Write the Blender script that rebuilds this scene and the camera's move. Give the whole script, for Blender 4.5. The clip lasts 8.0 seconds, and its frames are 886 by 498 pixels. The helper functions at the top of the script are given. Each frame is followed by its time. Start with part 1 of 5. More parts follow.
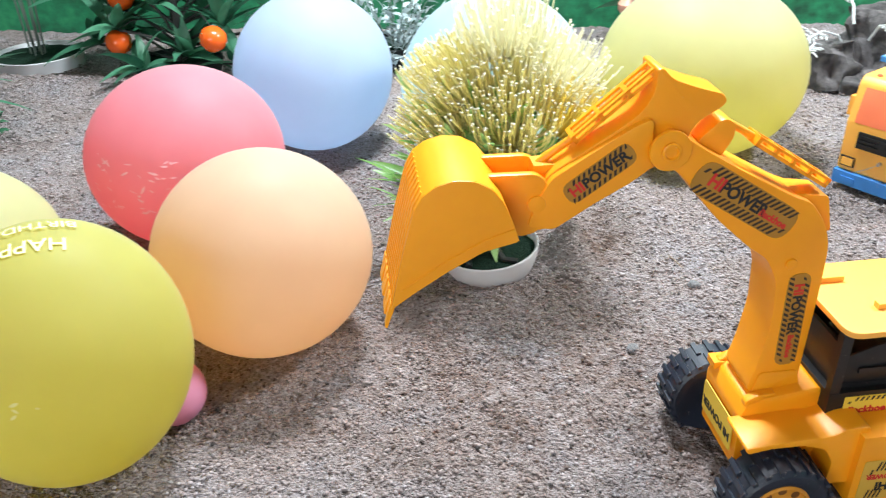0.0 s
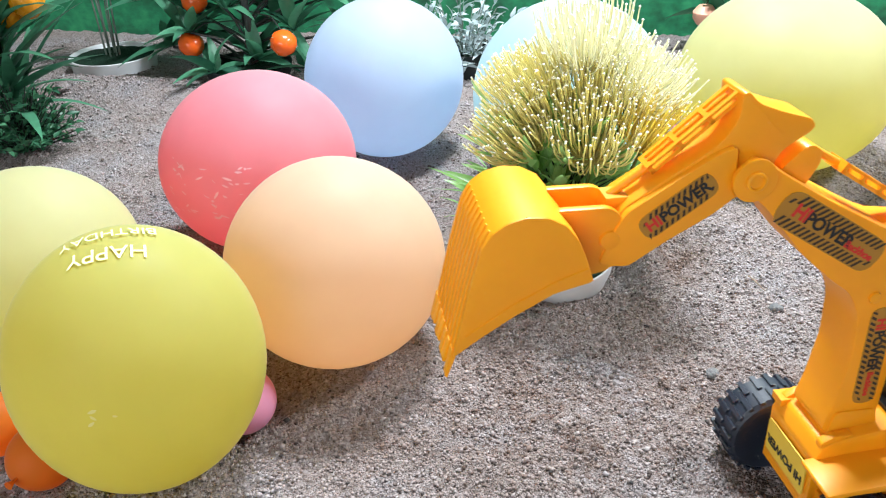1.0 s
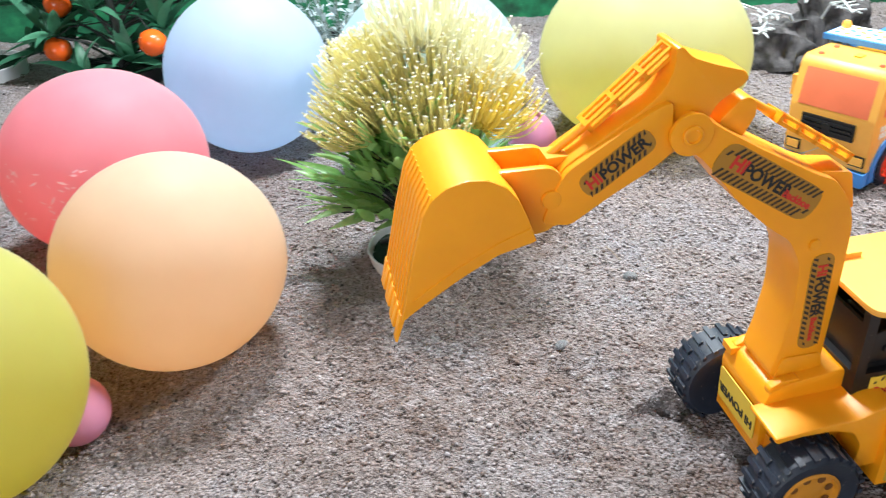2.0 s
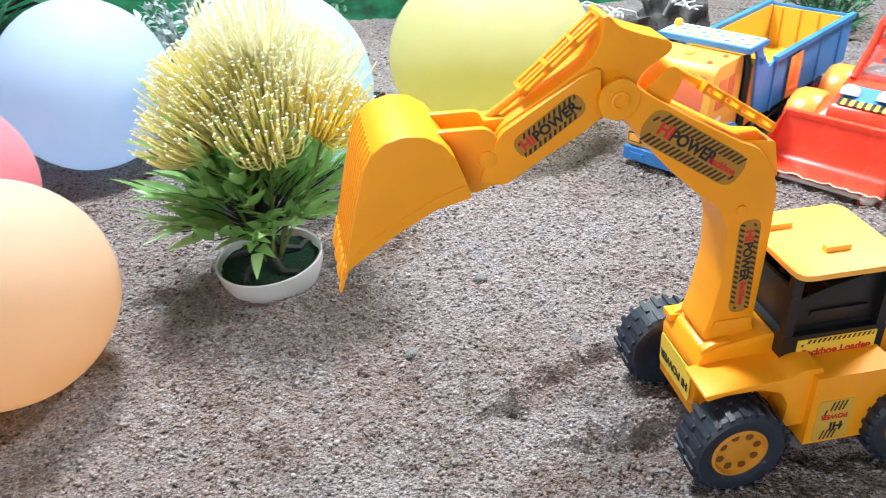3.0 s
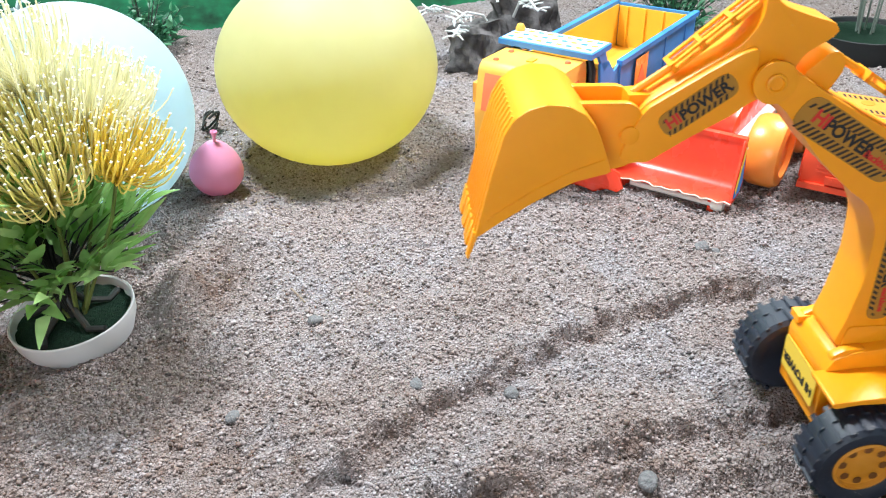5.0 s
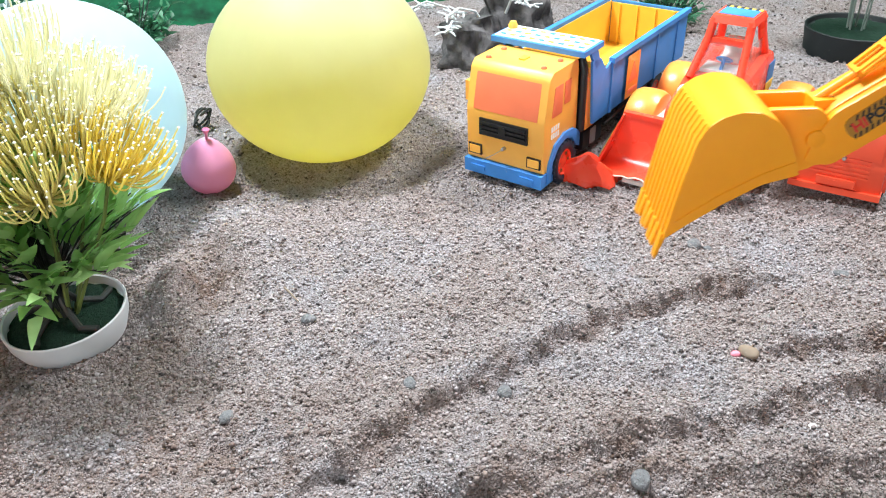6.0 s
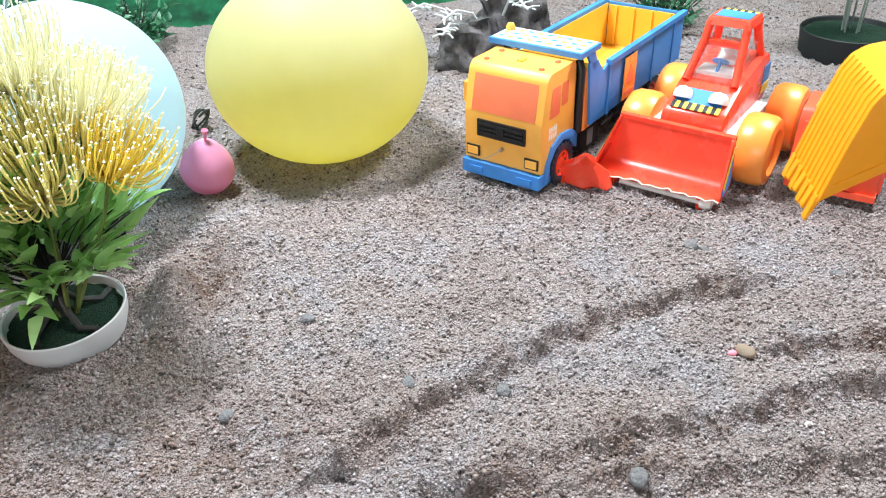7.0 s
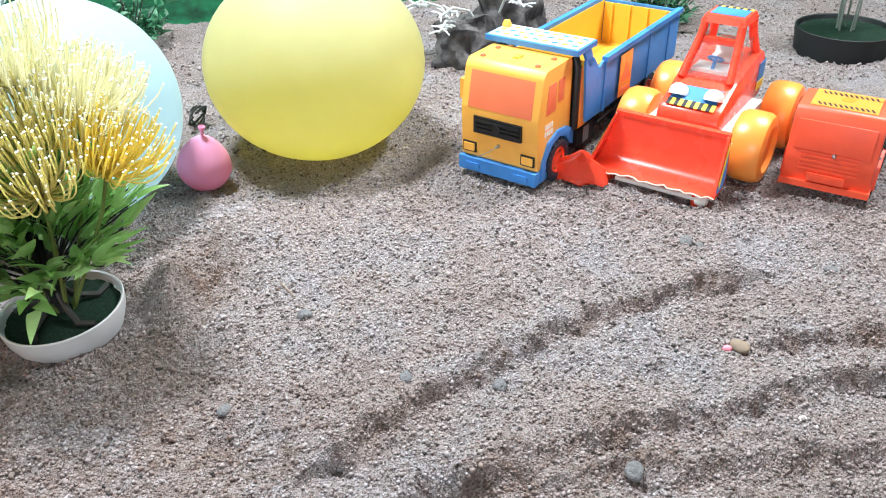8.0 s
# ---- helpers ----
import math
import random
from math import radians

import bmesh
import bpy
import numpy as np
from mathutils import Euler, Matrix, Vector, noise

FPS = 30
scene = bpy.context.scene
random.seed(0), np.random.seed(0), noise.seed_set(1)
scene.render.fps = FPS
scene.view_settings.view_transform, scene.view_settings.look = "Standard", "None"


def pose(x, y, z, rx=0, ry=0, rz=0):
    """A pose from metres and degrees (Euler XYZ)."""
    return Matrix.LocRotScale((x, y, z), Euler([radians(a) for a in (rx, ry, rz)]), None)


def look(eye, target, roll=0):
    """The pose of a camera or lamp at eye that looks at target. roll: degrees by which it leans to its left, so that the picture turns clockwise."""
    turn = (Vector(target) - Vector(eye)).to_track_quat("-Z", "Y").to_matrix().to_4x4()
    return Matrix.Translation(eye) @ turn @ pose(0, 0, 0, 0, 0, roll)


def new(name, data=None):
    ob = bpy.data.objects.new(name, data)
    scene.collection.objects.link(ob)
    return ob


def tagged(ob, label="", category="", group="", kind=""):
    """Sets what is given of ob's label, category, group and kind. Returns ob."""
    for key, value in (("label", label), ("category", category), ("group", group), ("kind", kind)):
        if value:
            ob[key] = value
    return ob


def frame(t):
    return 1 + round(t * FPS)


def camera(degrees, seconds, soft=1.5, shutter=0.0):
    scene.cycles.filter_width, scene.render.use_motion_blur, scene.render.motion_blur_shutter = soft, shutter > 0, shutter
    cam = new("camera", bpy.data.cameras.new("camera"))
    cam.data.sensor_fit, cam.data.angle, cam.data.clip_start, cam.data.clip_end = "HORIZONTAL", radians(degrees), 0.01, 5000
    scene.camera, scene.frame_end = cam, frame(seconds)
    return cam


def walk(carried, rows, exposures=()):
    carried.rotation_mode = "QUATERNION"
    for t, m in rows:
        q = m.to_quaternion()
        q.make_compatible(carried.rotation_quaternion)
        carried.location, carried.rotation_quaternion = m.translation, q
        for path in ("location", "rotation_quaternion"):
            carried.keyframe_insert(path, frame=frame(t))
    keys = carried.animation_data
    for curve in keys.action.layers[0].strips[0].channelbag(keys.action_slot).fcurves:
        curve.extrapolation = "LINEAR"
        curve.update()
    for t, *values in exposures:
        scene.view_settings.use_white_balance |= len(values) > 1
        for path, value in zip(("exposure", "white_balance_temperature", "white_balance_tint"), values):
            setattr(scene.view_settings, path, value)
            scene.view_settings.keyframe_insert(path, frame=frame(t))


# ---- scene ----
cam = camera(56.9, 8.0, soft=1.1, shutter=0.4)
PATH = [
    (0, (0.067, -0.046, 0.513), (-0.049, 1.676, -0.498), -1.4),
    (0.5, (0.042, -0.045, 0.516), (-0.168, 1.671, -0.49), -1.7),
    (1, (0.043, -0.028, 0.514), (-0.198, 1.686, -0.487), -1.8),
    (1.5, (0.094, -0.02, 0.506), (-0.104, 1.692, -0.508), -2.8),
    (2, (0.141, -0.014, 0.495), (0.035, 1.705, -0.521), -3.5),
    (2.2, (0.158, -0.013, 0.494), (0.096, 1.708, -0.524), -3.7),
    (3.3, (0.199, 0.004, 0.504), (0.409, 1.7, -0.536), -2.0),
    (3.5, (0.205, 0.011, 0.505), (0.444, 1.702, -0.537), -1.9),
    (4, (0.225, 0.033, 0.499), (0.519, 1.718, -0.537), -1.9),
    (4.5, (0.258, 0.061, 0.494), (0.614, 1.727, -0.553), -1.8),
    (4.7, (0.264, 0.066, 0.492), (0.648, 1.726, -0.555), -1.6),
    (5.8, (0.271, 0.072, 0.493), (0.68, 1.72, -0.563), -1.7),
    (6, (0.268, 0.072, 0.497), (0.682, 1.715, -0.565), -1.5),
    (6.5, (0.268, 0.069, 0.498), (0.685, 1.713, -0.56), -1.4),
    (7, (0.264, 0.068, 0.497), (0.689, 1.712, -0.56), -1.3),
    (7.5, (0.264, 0.067, 0.498), (0.693, 1.71, -0.56), -1.2),
    (8, (0.262, 0.064, 0.497), (0.696, 1.703, -0.564), -1.1),
]
walk(cam, [(t, look(eye, target, roll)) for t, eye, target, roll in PATH])

# ---- light ----
world = bpy.data.worlds.new("room_air")
scene.world = world
world.use_nodes = True
world.node_tree.nodes["Background"].inputs[0].default_value = (0.72, 0.85, 1.0, 1)
world.node_tree.nodes["Background"].inputs[1].default_value = 0.13


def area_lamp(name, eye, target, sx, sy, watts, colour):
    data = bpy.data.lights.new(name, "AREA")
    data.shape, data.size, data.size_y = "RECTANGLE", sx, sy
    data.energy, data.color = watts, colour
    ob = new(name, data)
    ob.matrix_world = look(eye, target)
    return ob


area_lamp("ceiling_lamp", (0.05, 1.30, 1.62), (0.15, 0.85, 0), 0.36, 0.20, 66, (0.86, 0.94, 1.0))
area_lamp("ceiling_lamp", (1.55, 1.15, 1.6), (0.3, 0.9, 0), 0.4, 0.3, 51, (0.92, 0.97, 1.0))
# Unseen fill added behind the camera for front-facing sides; that wall has no window.
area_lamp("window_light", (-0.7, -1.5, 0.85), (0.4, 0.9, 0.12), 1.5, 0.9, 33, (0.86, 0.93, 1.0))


# ---- materials ----
def nodes_of(name):
    m = bpy.data.materials.new(name)
    m.use_nodes = True
    nt = m.node_tree
    return m, nt, nt.nodes["Principled BSDF"]


def add(nt, kind, **values):
    n = nt.nodes.new(kind)
    for k, v in values.items():
        n.inputs[k.replace("_", " ")].default_value = v
    return n


def ramp(nt, fac, stops):
    n = nt.nodes.new("ShaderNodeValToRGB")
    while len(n.color_ramp.elements) < len(stops):
        n.color_ramp.elements.new(0.5)
    for e, (p, c) in zip(n.color_ramp.elements, stops):
        e.position, e.color = p, (*c, 1)
    nt.links.new(fac, n.inputs[0])
    return n.outputs[0]


def tint(c, k):
    return tuple(min(1, max(0, v * k)) for v in c)


def plastic(name, c, rough=0.36, scuff=0.12, grain=260.0, bump=0.06, sub=0.0, metal=0.0):
    """Moulded toy plastic: slight cloudiness, dust and fine scuffs."""
    m, nt, p = nodes_of(name)
    co = nt.nodes.new("ShaderNodeTexCoord").outputs["Object"]
    big = add(nt, "ShaderNodeTexNoise", Scale=22.0, Detail=4.0)
    fine = add(nt, "ShaderNodeTexNoise", Scale=grain, Detail=3.0)
    for n in (big, fine):
        nt.links.new(co, n.inputs["Vector"])
    a = ramp(nt, big.outputs[0], [(0.3, tint(c, 1 - scuff)), (0.5, c), (0.75, tint(c, 1 + scuff * 0.6))])
    dust = ramp(nt, fine.outputs[0], [(0.66, (0, 0, 0)), (0.8, (scuff, scuff, scuff))])
    mix = nt.nodes.new("ShaderNodeMixRGB")
    mix.inputs[2].default_value = (0.62, 0.55, 0.47, 1)
    nt.links.new(dust, mix.inputs[0])
    nt.links.new(a, mix.inputs[1])
    nt.links.new(mix.outputs[0], p.inputs["Base Color"])
    r = nt.nodes.new("ShaderNodeMapRange")
    r.inputs["To Min"].default_value, r.inputs["To Max"].default_value = rough - 0.08, rough + 0.14
    nt.links.new(big.outputs[0], r.inputs["Value"])
    nt.links.new(r.outputs[0], p.inputs["Roughness"])
    b = add(nt, "ShaderNodeBump", Strength=bump, Distance=0.001)
    nt.links.new(fine.outputs[0], b.inputs["Height"])
    nt.links.new(b.outputs[0], p.inputs["Normal"])
    p.inputs["Metallic"].default_value = metal
    if sub:
        p.inputs["Subsurface Weight"].default_value = sub
        p.inputs["Subsurface Scale"].default_value = 0.006
        p.inputs["Subsurface Radius"].default_value = (1, 0.5, 0.2)
    return m


def rubber_skin(name, c, through_c, thin=0.7, gloss=0.035):
    """Stretched balloon latex: a milky skin that passes part of the light."""
    m, nt, p = nodes_of(name)
    nt.nodes.remove(p)
    out = nt.nodes["Material Output"]
    co = nt.nodes.new("ShaderNodeTexCoord").outputs["Object"]
    n = add(nt, "ShaderNodeTexNoise", Scale=30.0, Detail=5.0)
    nt.links.new(co, n.inputs["Vector"])
    col = ramp(nt, n.outputs[0], [(0.3, tint(c, 0.94)), (0.7, tint(c, 1.03))])
    d = nt.nodes.new("ShaderNodeBsdfDiffuse")
    nt.links.new(col, d.inputs["Color"])
    t = nt.nodes.new("ShaderNodeBsdfTranslucent")
    t.inputs["Color"].default_value = (*through_c, 1)
    mix = nt.nodes.new("ShaderNodeMixShader")
    mix.inputs[0].default_value = thin
    nt.links.new(d.outputs[0], mix.inputs[1])
    nt.links.new(t.outputs[0], mix.inputs[2])
    g = nt.nodes.new("ShaderNodeBsdfGlossy")
    g.inputs["Roughness"].default_value = 0.5
    f = add(nt, "ShaderNodeFresnel", IOR=1.35)
    sc = nt.nodes.new("ShaderNodeMath")
    sc.operation = "MULTIPLY"
    sc.inputs[1].default_value = gloss / 0.09
    nt.links.new(f.outputs[0], sc.inputs[0])
    top = nt.nodes.new("ShaderNodeMixShader")
    nt.links.new(sc.outputs[0], top.inputs[0])
    nt.links.new(mix.outputs[0], top.inputs[1])
    nt.links.new(g.outputs[0], top.inputs[2])
    nt.links.new(top.outputs[0], out.inputs["Surface"])
    return m


def leafy(name, a, b, rough=0.42, thin=0.25):
    """Artificial leaf: colour differs from leaf to leaf and along the blade."""
    m, nt, p = nodes_of(name)
    out = nt.nodes["Material Output"]
    rnd = nt.nodes.new("ShaderNodeObjectInfo").outputs["Random"]
    isl = nt.nodes.new("ShaderNodeNewGeometry").outputs["Random Per Island"]
    s = nt.nodes.new("ShaderNodeMath")
    s.operation = "ADD"
    nt.links.new(rnd, s.inputs[0])
    nt.links.new(isl, s.inputs[1])
    fr = nt.nodes.new("ShaderNodeMath")
    fr.operation = "FRACT"
    nt.links.new(s.outputs[0], fr.inputs[0])
    co = nt.nodes.new("ShaderNodeTexCoord").outputs["Object"]
    n = add(nt, "ShaderNodeTexNoise", Scale=90.0, Detail=4.0)
    nt.links.new(co, n.inputs["Vector"])
    av = nt.nodes.new("ShaderNodeMath")
    av.operation = "MULTIPLY_ADD"
    av.inputs[1].default_value = 0.6
    nt.links.new(fr.outputs[0], av.inputs[0])
    sc = nt.nodes.new("ShaderNodeMath")
    sc.operation = "MULTIPLY"
    sc.inputs[1].default_value = 0.45
    nt.links.new(n.outputs[0], sc.inputs[0])
    nt.links.new(sc.outputs[0], av.inputs[2])
    col = ramp(nt, av.outputs[0], [(0.1, a), (0.9, b)])
    nt.links.new(col, p.inputs["Base Color"])
    p.inputs["Roughness"].default_value = rough
    bp = add(nt, "ShaderNodeBump", Strength=0.25, Distance=0.0006)
    nt.links.new(n.outputs[0], bp.inputs["Height"])
    nt.links.new(bp.outputs[0], p.inputs["Normal"])
    t = nt.nodes.new("ShaderNodeBsdfTranslucent")
    nt.links.new(col, t.inputs["Color"])
    mix = nt.nodes.new("ShaderNodeMixShader")
    mix.inputs[0].default_value = thin
    nt.links.new(p.outputs[0], mix.inputs[1])
    nt.links.new(t.outputs[0], mix.inputs[2])
    nt.links.new(mix.outputs[0], out.inputs["Surface"])
    return m


def damp_shade_over(nt, colour):
    """Turns sand darker and browner by the plan's own mask: moist turned-up sand and painted shade."""
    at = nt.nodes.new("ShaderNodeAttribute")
    at.attribute_name = "damp_shade"
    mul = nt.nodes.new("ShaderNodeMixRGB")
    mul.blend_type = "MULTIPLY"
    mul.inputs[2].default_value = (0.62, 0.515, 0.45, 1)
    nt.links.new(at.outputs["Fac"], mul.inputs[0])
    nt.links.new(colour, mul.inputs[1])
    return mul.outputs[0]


def hue_patches(nt, colour, co):
    """Dusty bluish and warm pinkish areas, hand-sized and finger-sized."""
    n = add(nt, "ShaderNodeTexNoise", Scale=9.0, Detail=5.0, Roughness=0.6)
    nt.links.new(co, n.inputs["Vector"])
    patch = ramp(nt, n.outputs[0], [(0.32, (0.86, 0.785, 0.745)), (0.5, (0.965, 0.92, 0.905)), (0.66, (0.965, 0.985, 1.03))])
    mul = nt.nodes.new("ShaderNodeMixRGB")
    mul.blend_type = "MULTIPLY"
    mul.inputs[0].default_value = 1
    nt.links.new(colour, mul.inputs[1])
    nt.links.new(patch, mul.inputs[2])
    return mul.outputs[0]


def sand_material():
    m, nt, p = nodes_of("coarse_sand")
    co = nt.nodes.new("ShaderNodeTexCoord").outputs["Object"]
    v = add(nt, "ShaderNodeTexVoronoi", Scale=480.0, Randomness=1.0)
    v2 = add(nt, "ShaderNodeTexVoronoi", Scale=1000.0, Randomness=1.0)
    for k in (v, v2):
        nt.links.new(co, k.inputs["Vector"])
    grain = ramp(nt, v.outputs["Color"], [(0.05, (0.16, 0.128, 0.116)), (0.35, (0.30, 0.264, 0.256)), (0.65, (0.380, 0.343, 0.342)), (0.95, (0.46, 0.432, 0.440))])
    nt.links.new(damp_shade_over(nt, hue_patches(nt, grain, co)), p.inputs["Base Color"])
    p.inputs["Roughness"].default_value = 0.93
    p.inputs["Specular IOR Level"].default_value = 0.2
    b = add(nt, "ShaderNodeBump", Strength=1.0, Distance=0.003)
    b.invert = True
    b2 = add(nt, "ShaderNodeBump", Strength=0.8, Distance=0.0009)
    b2.invert = True
    nt.links.new(v.outputs["Distance"], b.inputs["Height"])
    nt.links.new(v2.outputs["Distance"], b2.inputs["Height"])
    nt.links.new(b.outputs[0], b2.inputs["Normal"])
    nt.links.new(b2.outputs[0], p.inputs["Normal"])
    return m


def grain_material():
    m, nt, p = nodes_of("sand_grain_stone")
    co = nt.nodes.new("ShaderNodeTexCoord").outputs["Object"]
    isl = nt.nodes.new("ShaderNodeNewGeometry").outputs["Random Per Island"]
    col = ramp(nt, isl, [(0.0, (0.06, 0.058, 0.060)), (0.08, (0.15, 0.118, 0.104)), (0.16, (0.30, 0.256, 0.246)), (0.6, (0.375, 0.335, 0.334)), (0.95, (0.425, 0.392, 0.398)), (1.0, (0.50, 0.48, 0.48))])
    nt.links.new(damp_shade_over(nt, hue_patches(nt, col, co)), p.inputs["Base Color"])
    p.inputs["Roughness"].default_value = 0.85
    p.inputs["Specular IOR Level"].default_value = 0.2
    return m


def backdrop_material():
    """A printed cloth of lawn and dark hedges."""
    m, nt, p = nodes_of("printed_garden_cloth")
    co = nt.nodes.new("ShaderNodeTexCoord").outputs["Object"]
    mp = nt.nodes.new("ShaderNodeMapping")
    mp.inputs["Scale"].default_value = (1.0, 1.0, 2.6)
    nt.links.new(co, mp.inputs["Vector"])
    n = add(nt, "ShaderNodeTexNoise", Scale=5.0, Detail=8.0, Roughness=0.65)
    n2 = add(nt, "ShaderNodeTexNoise", Scale=45.0, Detail=4.0)
    nt.links.new(mp.outputs[0], n.inputs["Vector"])
    nt.links.new(co, n2.inputs["Vector"])
    mix = nt.nodes.new("ShaderNodeMixRGB")
    mix.inputs[0].default_value = 0.35
    nt.links.new(n.outputs[0], mix.inputs[1])
    nt.links.new(n2.outputs[0], mix.inputs[2])
    col = ramp(nt, mix.outputs[0], [(0.30, (0.004, 0.03, 0.015)), (0.42, (0.008, 0.10, 0.045)), (0.54, (0.012, 0.20, 0.085)), (0.68, (0.04, 0.34, 0.13))])
    nt.links.new(col, p.inputs["Base Color"])
    p.inputs["Roughness"].default_value = 0.7
    return m


def stone_material(name, a, b, scale=30.0):
    m, nt, p = nodes_of(name)
    co = nt.nodes.new("ShaderNodeTexCoord").outputs["Object"]
    n = add(nt, "ShaderNodeTexNoise", Scale=scale, Detail=8.0, Roughness=0.7)
    w = add(nt, "ShaderNodeTexWave", Scale=scale * 0.5, Distortion=9.0, Detail=4.0)
    for k in (n, w):
        nt.links.new(co, k.inputs["Vector"])
    mix = nt.nodes.new("ShaderNodeMixRGB")
    mix.inputs[0].default_value = 0.06
    nt.links.new(n.outputs[0], mix.inputs[1])
    nt.links.new(w.outputs[0], mix.inputs[2])
    nt.links.new(ramp(nt, mix.outputs[0], [(0.25, a), (0.75, b)]), p.inputs["Base Color"])
    p.inputs["Roughness"].default_value = 0.85
    p.inputs["Specular IOR Level"].default_value = 0.2
    bp = add(nt, "ShaderNodeBump", Strength=0.8, Distance=0.006)
    nt.links.new(mix.outputs[0], bp.inputs["Height"])
    nt.links.new(bp.outputs[0], p.inputs["Normal"])
    return m


def window_plastic():
    m, nt, p = nodes_of("clear_plastic")
    p.inputs["Base Color"].default_value = (0.9, 0.92, 0.95, 1)
    p.inputs["Roughness"].default_value = 0.12
    p.inputs["Transmission Weight"].default_value = 0.9
    p.inputs["IOR"].default_value = 1.1
    p.inputs["Alpha"].default_value = 0.45
    return m


def flat(name, c, rough=0.5):
    return plastic(name, c, rough, 0.05, 400.0, 0.02)


M_SAND, M_GRAIN, M_CLOTH = sand_material(), grain_material(), backdrop_material()
M_WALL = plastic("painted_wall", (0.72, 0.72, 0.70), 0.8, 0.05, 60, 0.1)
M_DIG = plastic("digger_yellow_plastic", (0.97, 0.352, 0.007), 0.36, 0.05, 300, 0.05, 0.12)
M_TYRE = plastic("tyre_black_plastic", (0.016, 0.022, 0.038), 0.46, 0.35, 300, 0.15)
M_BLACK = plastic("black_plastic", (0.007, 0.007, 0.008), 0.42, 0.1)
M_RIM_SHADE = plastic("rim_shade_brown", (0.16, 0.055, 0.008), 0.6)
M_RIM = plastic("rim_orange_plastic", (0.64, 0.25, 0.02), 0.4, 0.1)
M_TRUCK = plastic("truck_amber_plastic", (0.98, 0.47, 0.085), 0.36, 0.08, 260.0, 0.05, 0.12)
M_BED = plastic("dump_bed_yellow_plastic", (0.80, 0.46, 0.05), 0.42, 0.1)
M_BLUE = plastic("blue_plastic", (0.045, 0.22, 0.60), 0.45, 0.2)
M_CORAL = plastic("coral_window_plastic", (0.90, 0.20, 0.09), 0.4, 0.08)
M_RED = plastic("loader_red_plastic", (0.92, 0.075, 0.035), 0.24, 0.1, 300, 0.05, 0.35)
M_RED2 = plastic("faded_red_plastic", (0.88, 0.09, 0.035), 0.42, 0.1)
M_ORANGE = plastic("loader_orange_plastic", (0.95, 0.31, 0.055), 0.28, 0.08, 260.0, 0.05, 0.15)
M_WHITE = plastic("white_plastic", (0.80, 0.79, 0.77), 0.4, 0.1)
M_STRIPE_Y = flat("sticker_yellow", (0.86, 0.58, 0.06))
M_STICK = flat("sticker_brown_amber", (0.42, 0.19, 0.02))
M_STICK2 = flat("sticker_gold", (0.66, 0.38, 0.05))
M_INK = flat("ink_black", (0.012, 0.012, 0.015))
M_BAR = flat("ink_dark_brown", (0.035, 0.02, 0.012))
M_INKRED = flat("ink_red", (0.62, 0.03, 0.02))
M_LAMPW = plastic("lamp_white_plastic", (0.85, 0.84, 0.82), 0.25, 0.04)
M_GREY = plastic("grey_metal", (0.45, 0.45, 0.46), 0.35, 0.2, 300, 0.1, 0, 0.8)
M_CLEAR = window_plastic()
M_POTW = plastic("pot_white_plastic", (0.66, 0.67, 0.69), 0.5, 0.1)
M_POTD = plastic("pot_dark_plastic", (0.008, 0.011, 0.012), 0.6, 0.08)
M_TURF = stone_material("green_turf_felt", (0.002, 0.009, 0.006), (0.022, 0.060, 0.036), 300)
M_STEM = plastic("stem_dark_wire", (0.02, 0.022, 0.02), 0.5)
M_STEMF = plastic("stem_olive_green", (0.16, 0.20, 0.05), 0.5)
M_STEMG = plastic("stem_grey_green", (0.16, 0.20, 0.17), 0.6)
M_LEAF = leafy("leaf_fresh_green", (0.17, 0.40, 0.08), (0.46, 0.70, 0.30), 0.32, 0.5)
M_LEAFD = leafy("leaf_dark_green", (0.012, 0.075, 0.045), (0.09, 0.30, 0.17))
M_LEAFS = leafy("leaf_silver", (0.30, 0.38, 0.40), (0.62, 0.70, 0.72))
M_LEAFB = leafy("leaf_bush_green", (0.015, 0.075, 0.045), (0.08, 0.26, 0.13))
M_FIL = leafy("filament_yellow", (0.78, 0.70, 0.28), (0.90, 0.86, 0.56), 0.35, 0.6)
M_FILP = leafy("filament_pale", (0.86, 0.83, 0.58), (0.95, 0.94, 0.82), 0.4, 0.55)
M_FILG = leafy("filament_golden", (0.92, 0.76, 0.15), (0.96, 0.88, 0.42), 0.4, 0.6)
M_TIP = plastic("filament_tip_cream", (0.90, 0.88, 0.76), 0.3, 0.02)
M_FRUIT = plastic("fruit_orange", (0.88, 0.12, 0.012), 0.22, 0.1, 120, 0.25)
M_MANGO = plastic("fruit_amber", (0.92, 0.34, 0.02), 0.25, 0.12, 120, 0.15)
M_PEACH = plastic("fruit_peach", (0.85, 0.42, 0.30), 0.35, 0.1)
M_ROCK = stone_material("bark_grey", (0.004, 0.004, 0.004), (0.19, 0.175, 0.175), 32)
M_PEB = stone_material("pebble_grey", (0.11, 0.11, 0.115), (0.25, 0.245, 0.25), 120)
M_CORALW = plastic("frosted_white", (0.58, 0.60, 0.60), 0.7, 0.05)
M_TWIG = plastic("dry_twig", (0.24, 0.18, 0.13), 0.8, 0.2)
M_PINKBIT = flat("pink_rubber_scrap", (0.85, 0.25, 0.33))
# Digger yellow again, paler for the roof: overhead light mixed into the colour.
M_DIG_TOPLIT = plastic("digger_yellow_toplit", (0.95, 0.44, 0.07), 0.5, 0.06, 300, 0.05, 0.08)
M_WORN = plastic("worn_pink_edge", (0.86, 0.62, 0.52), 0.5, 0.2)
M_PRINT = flat("white_print", (0.86, 0.87, 0.80), 0.5)


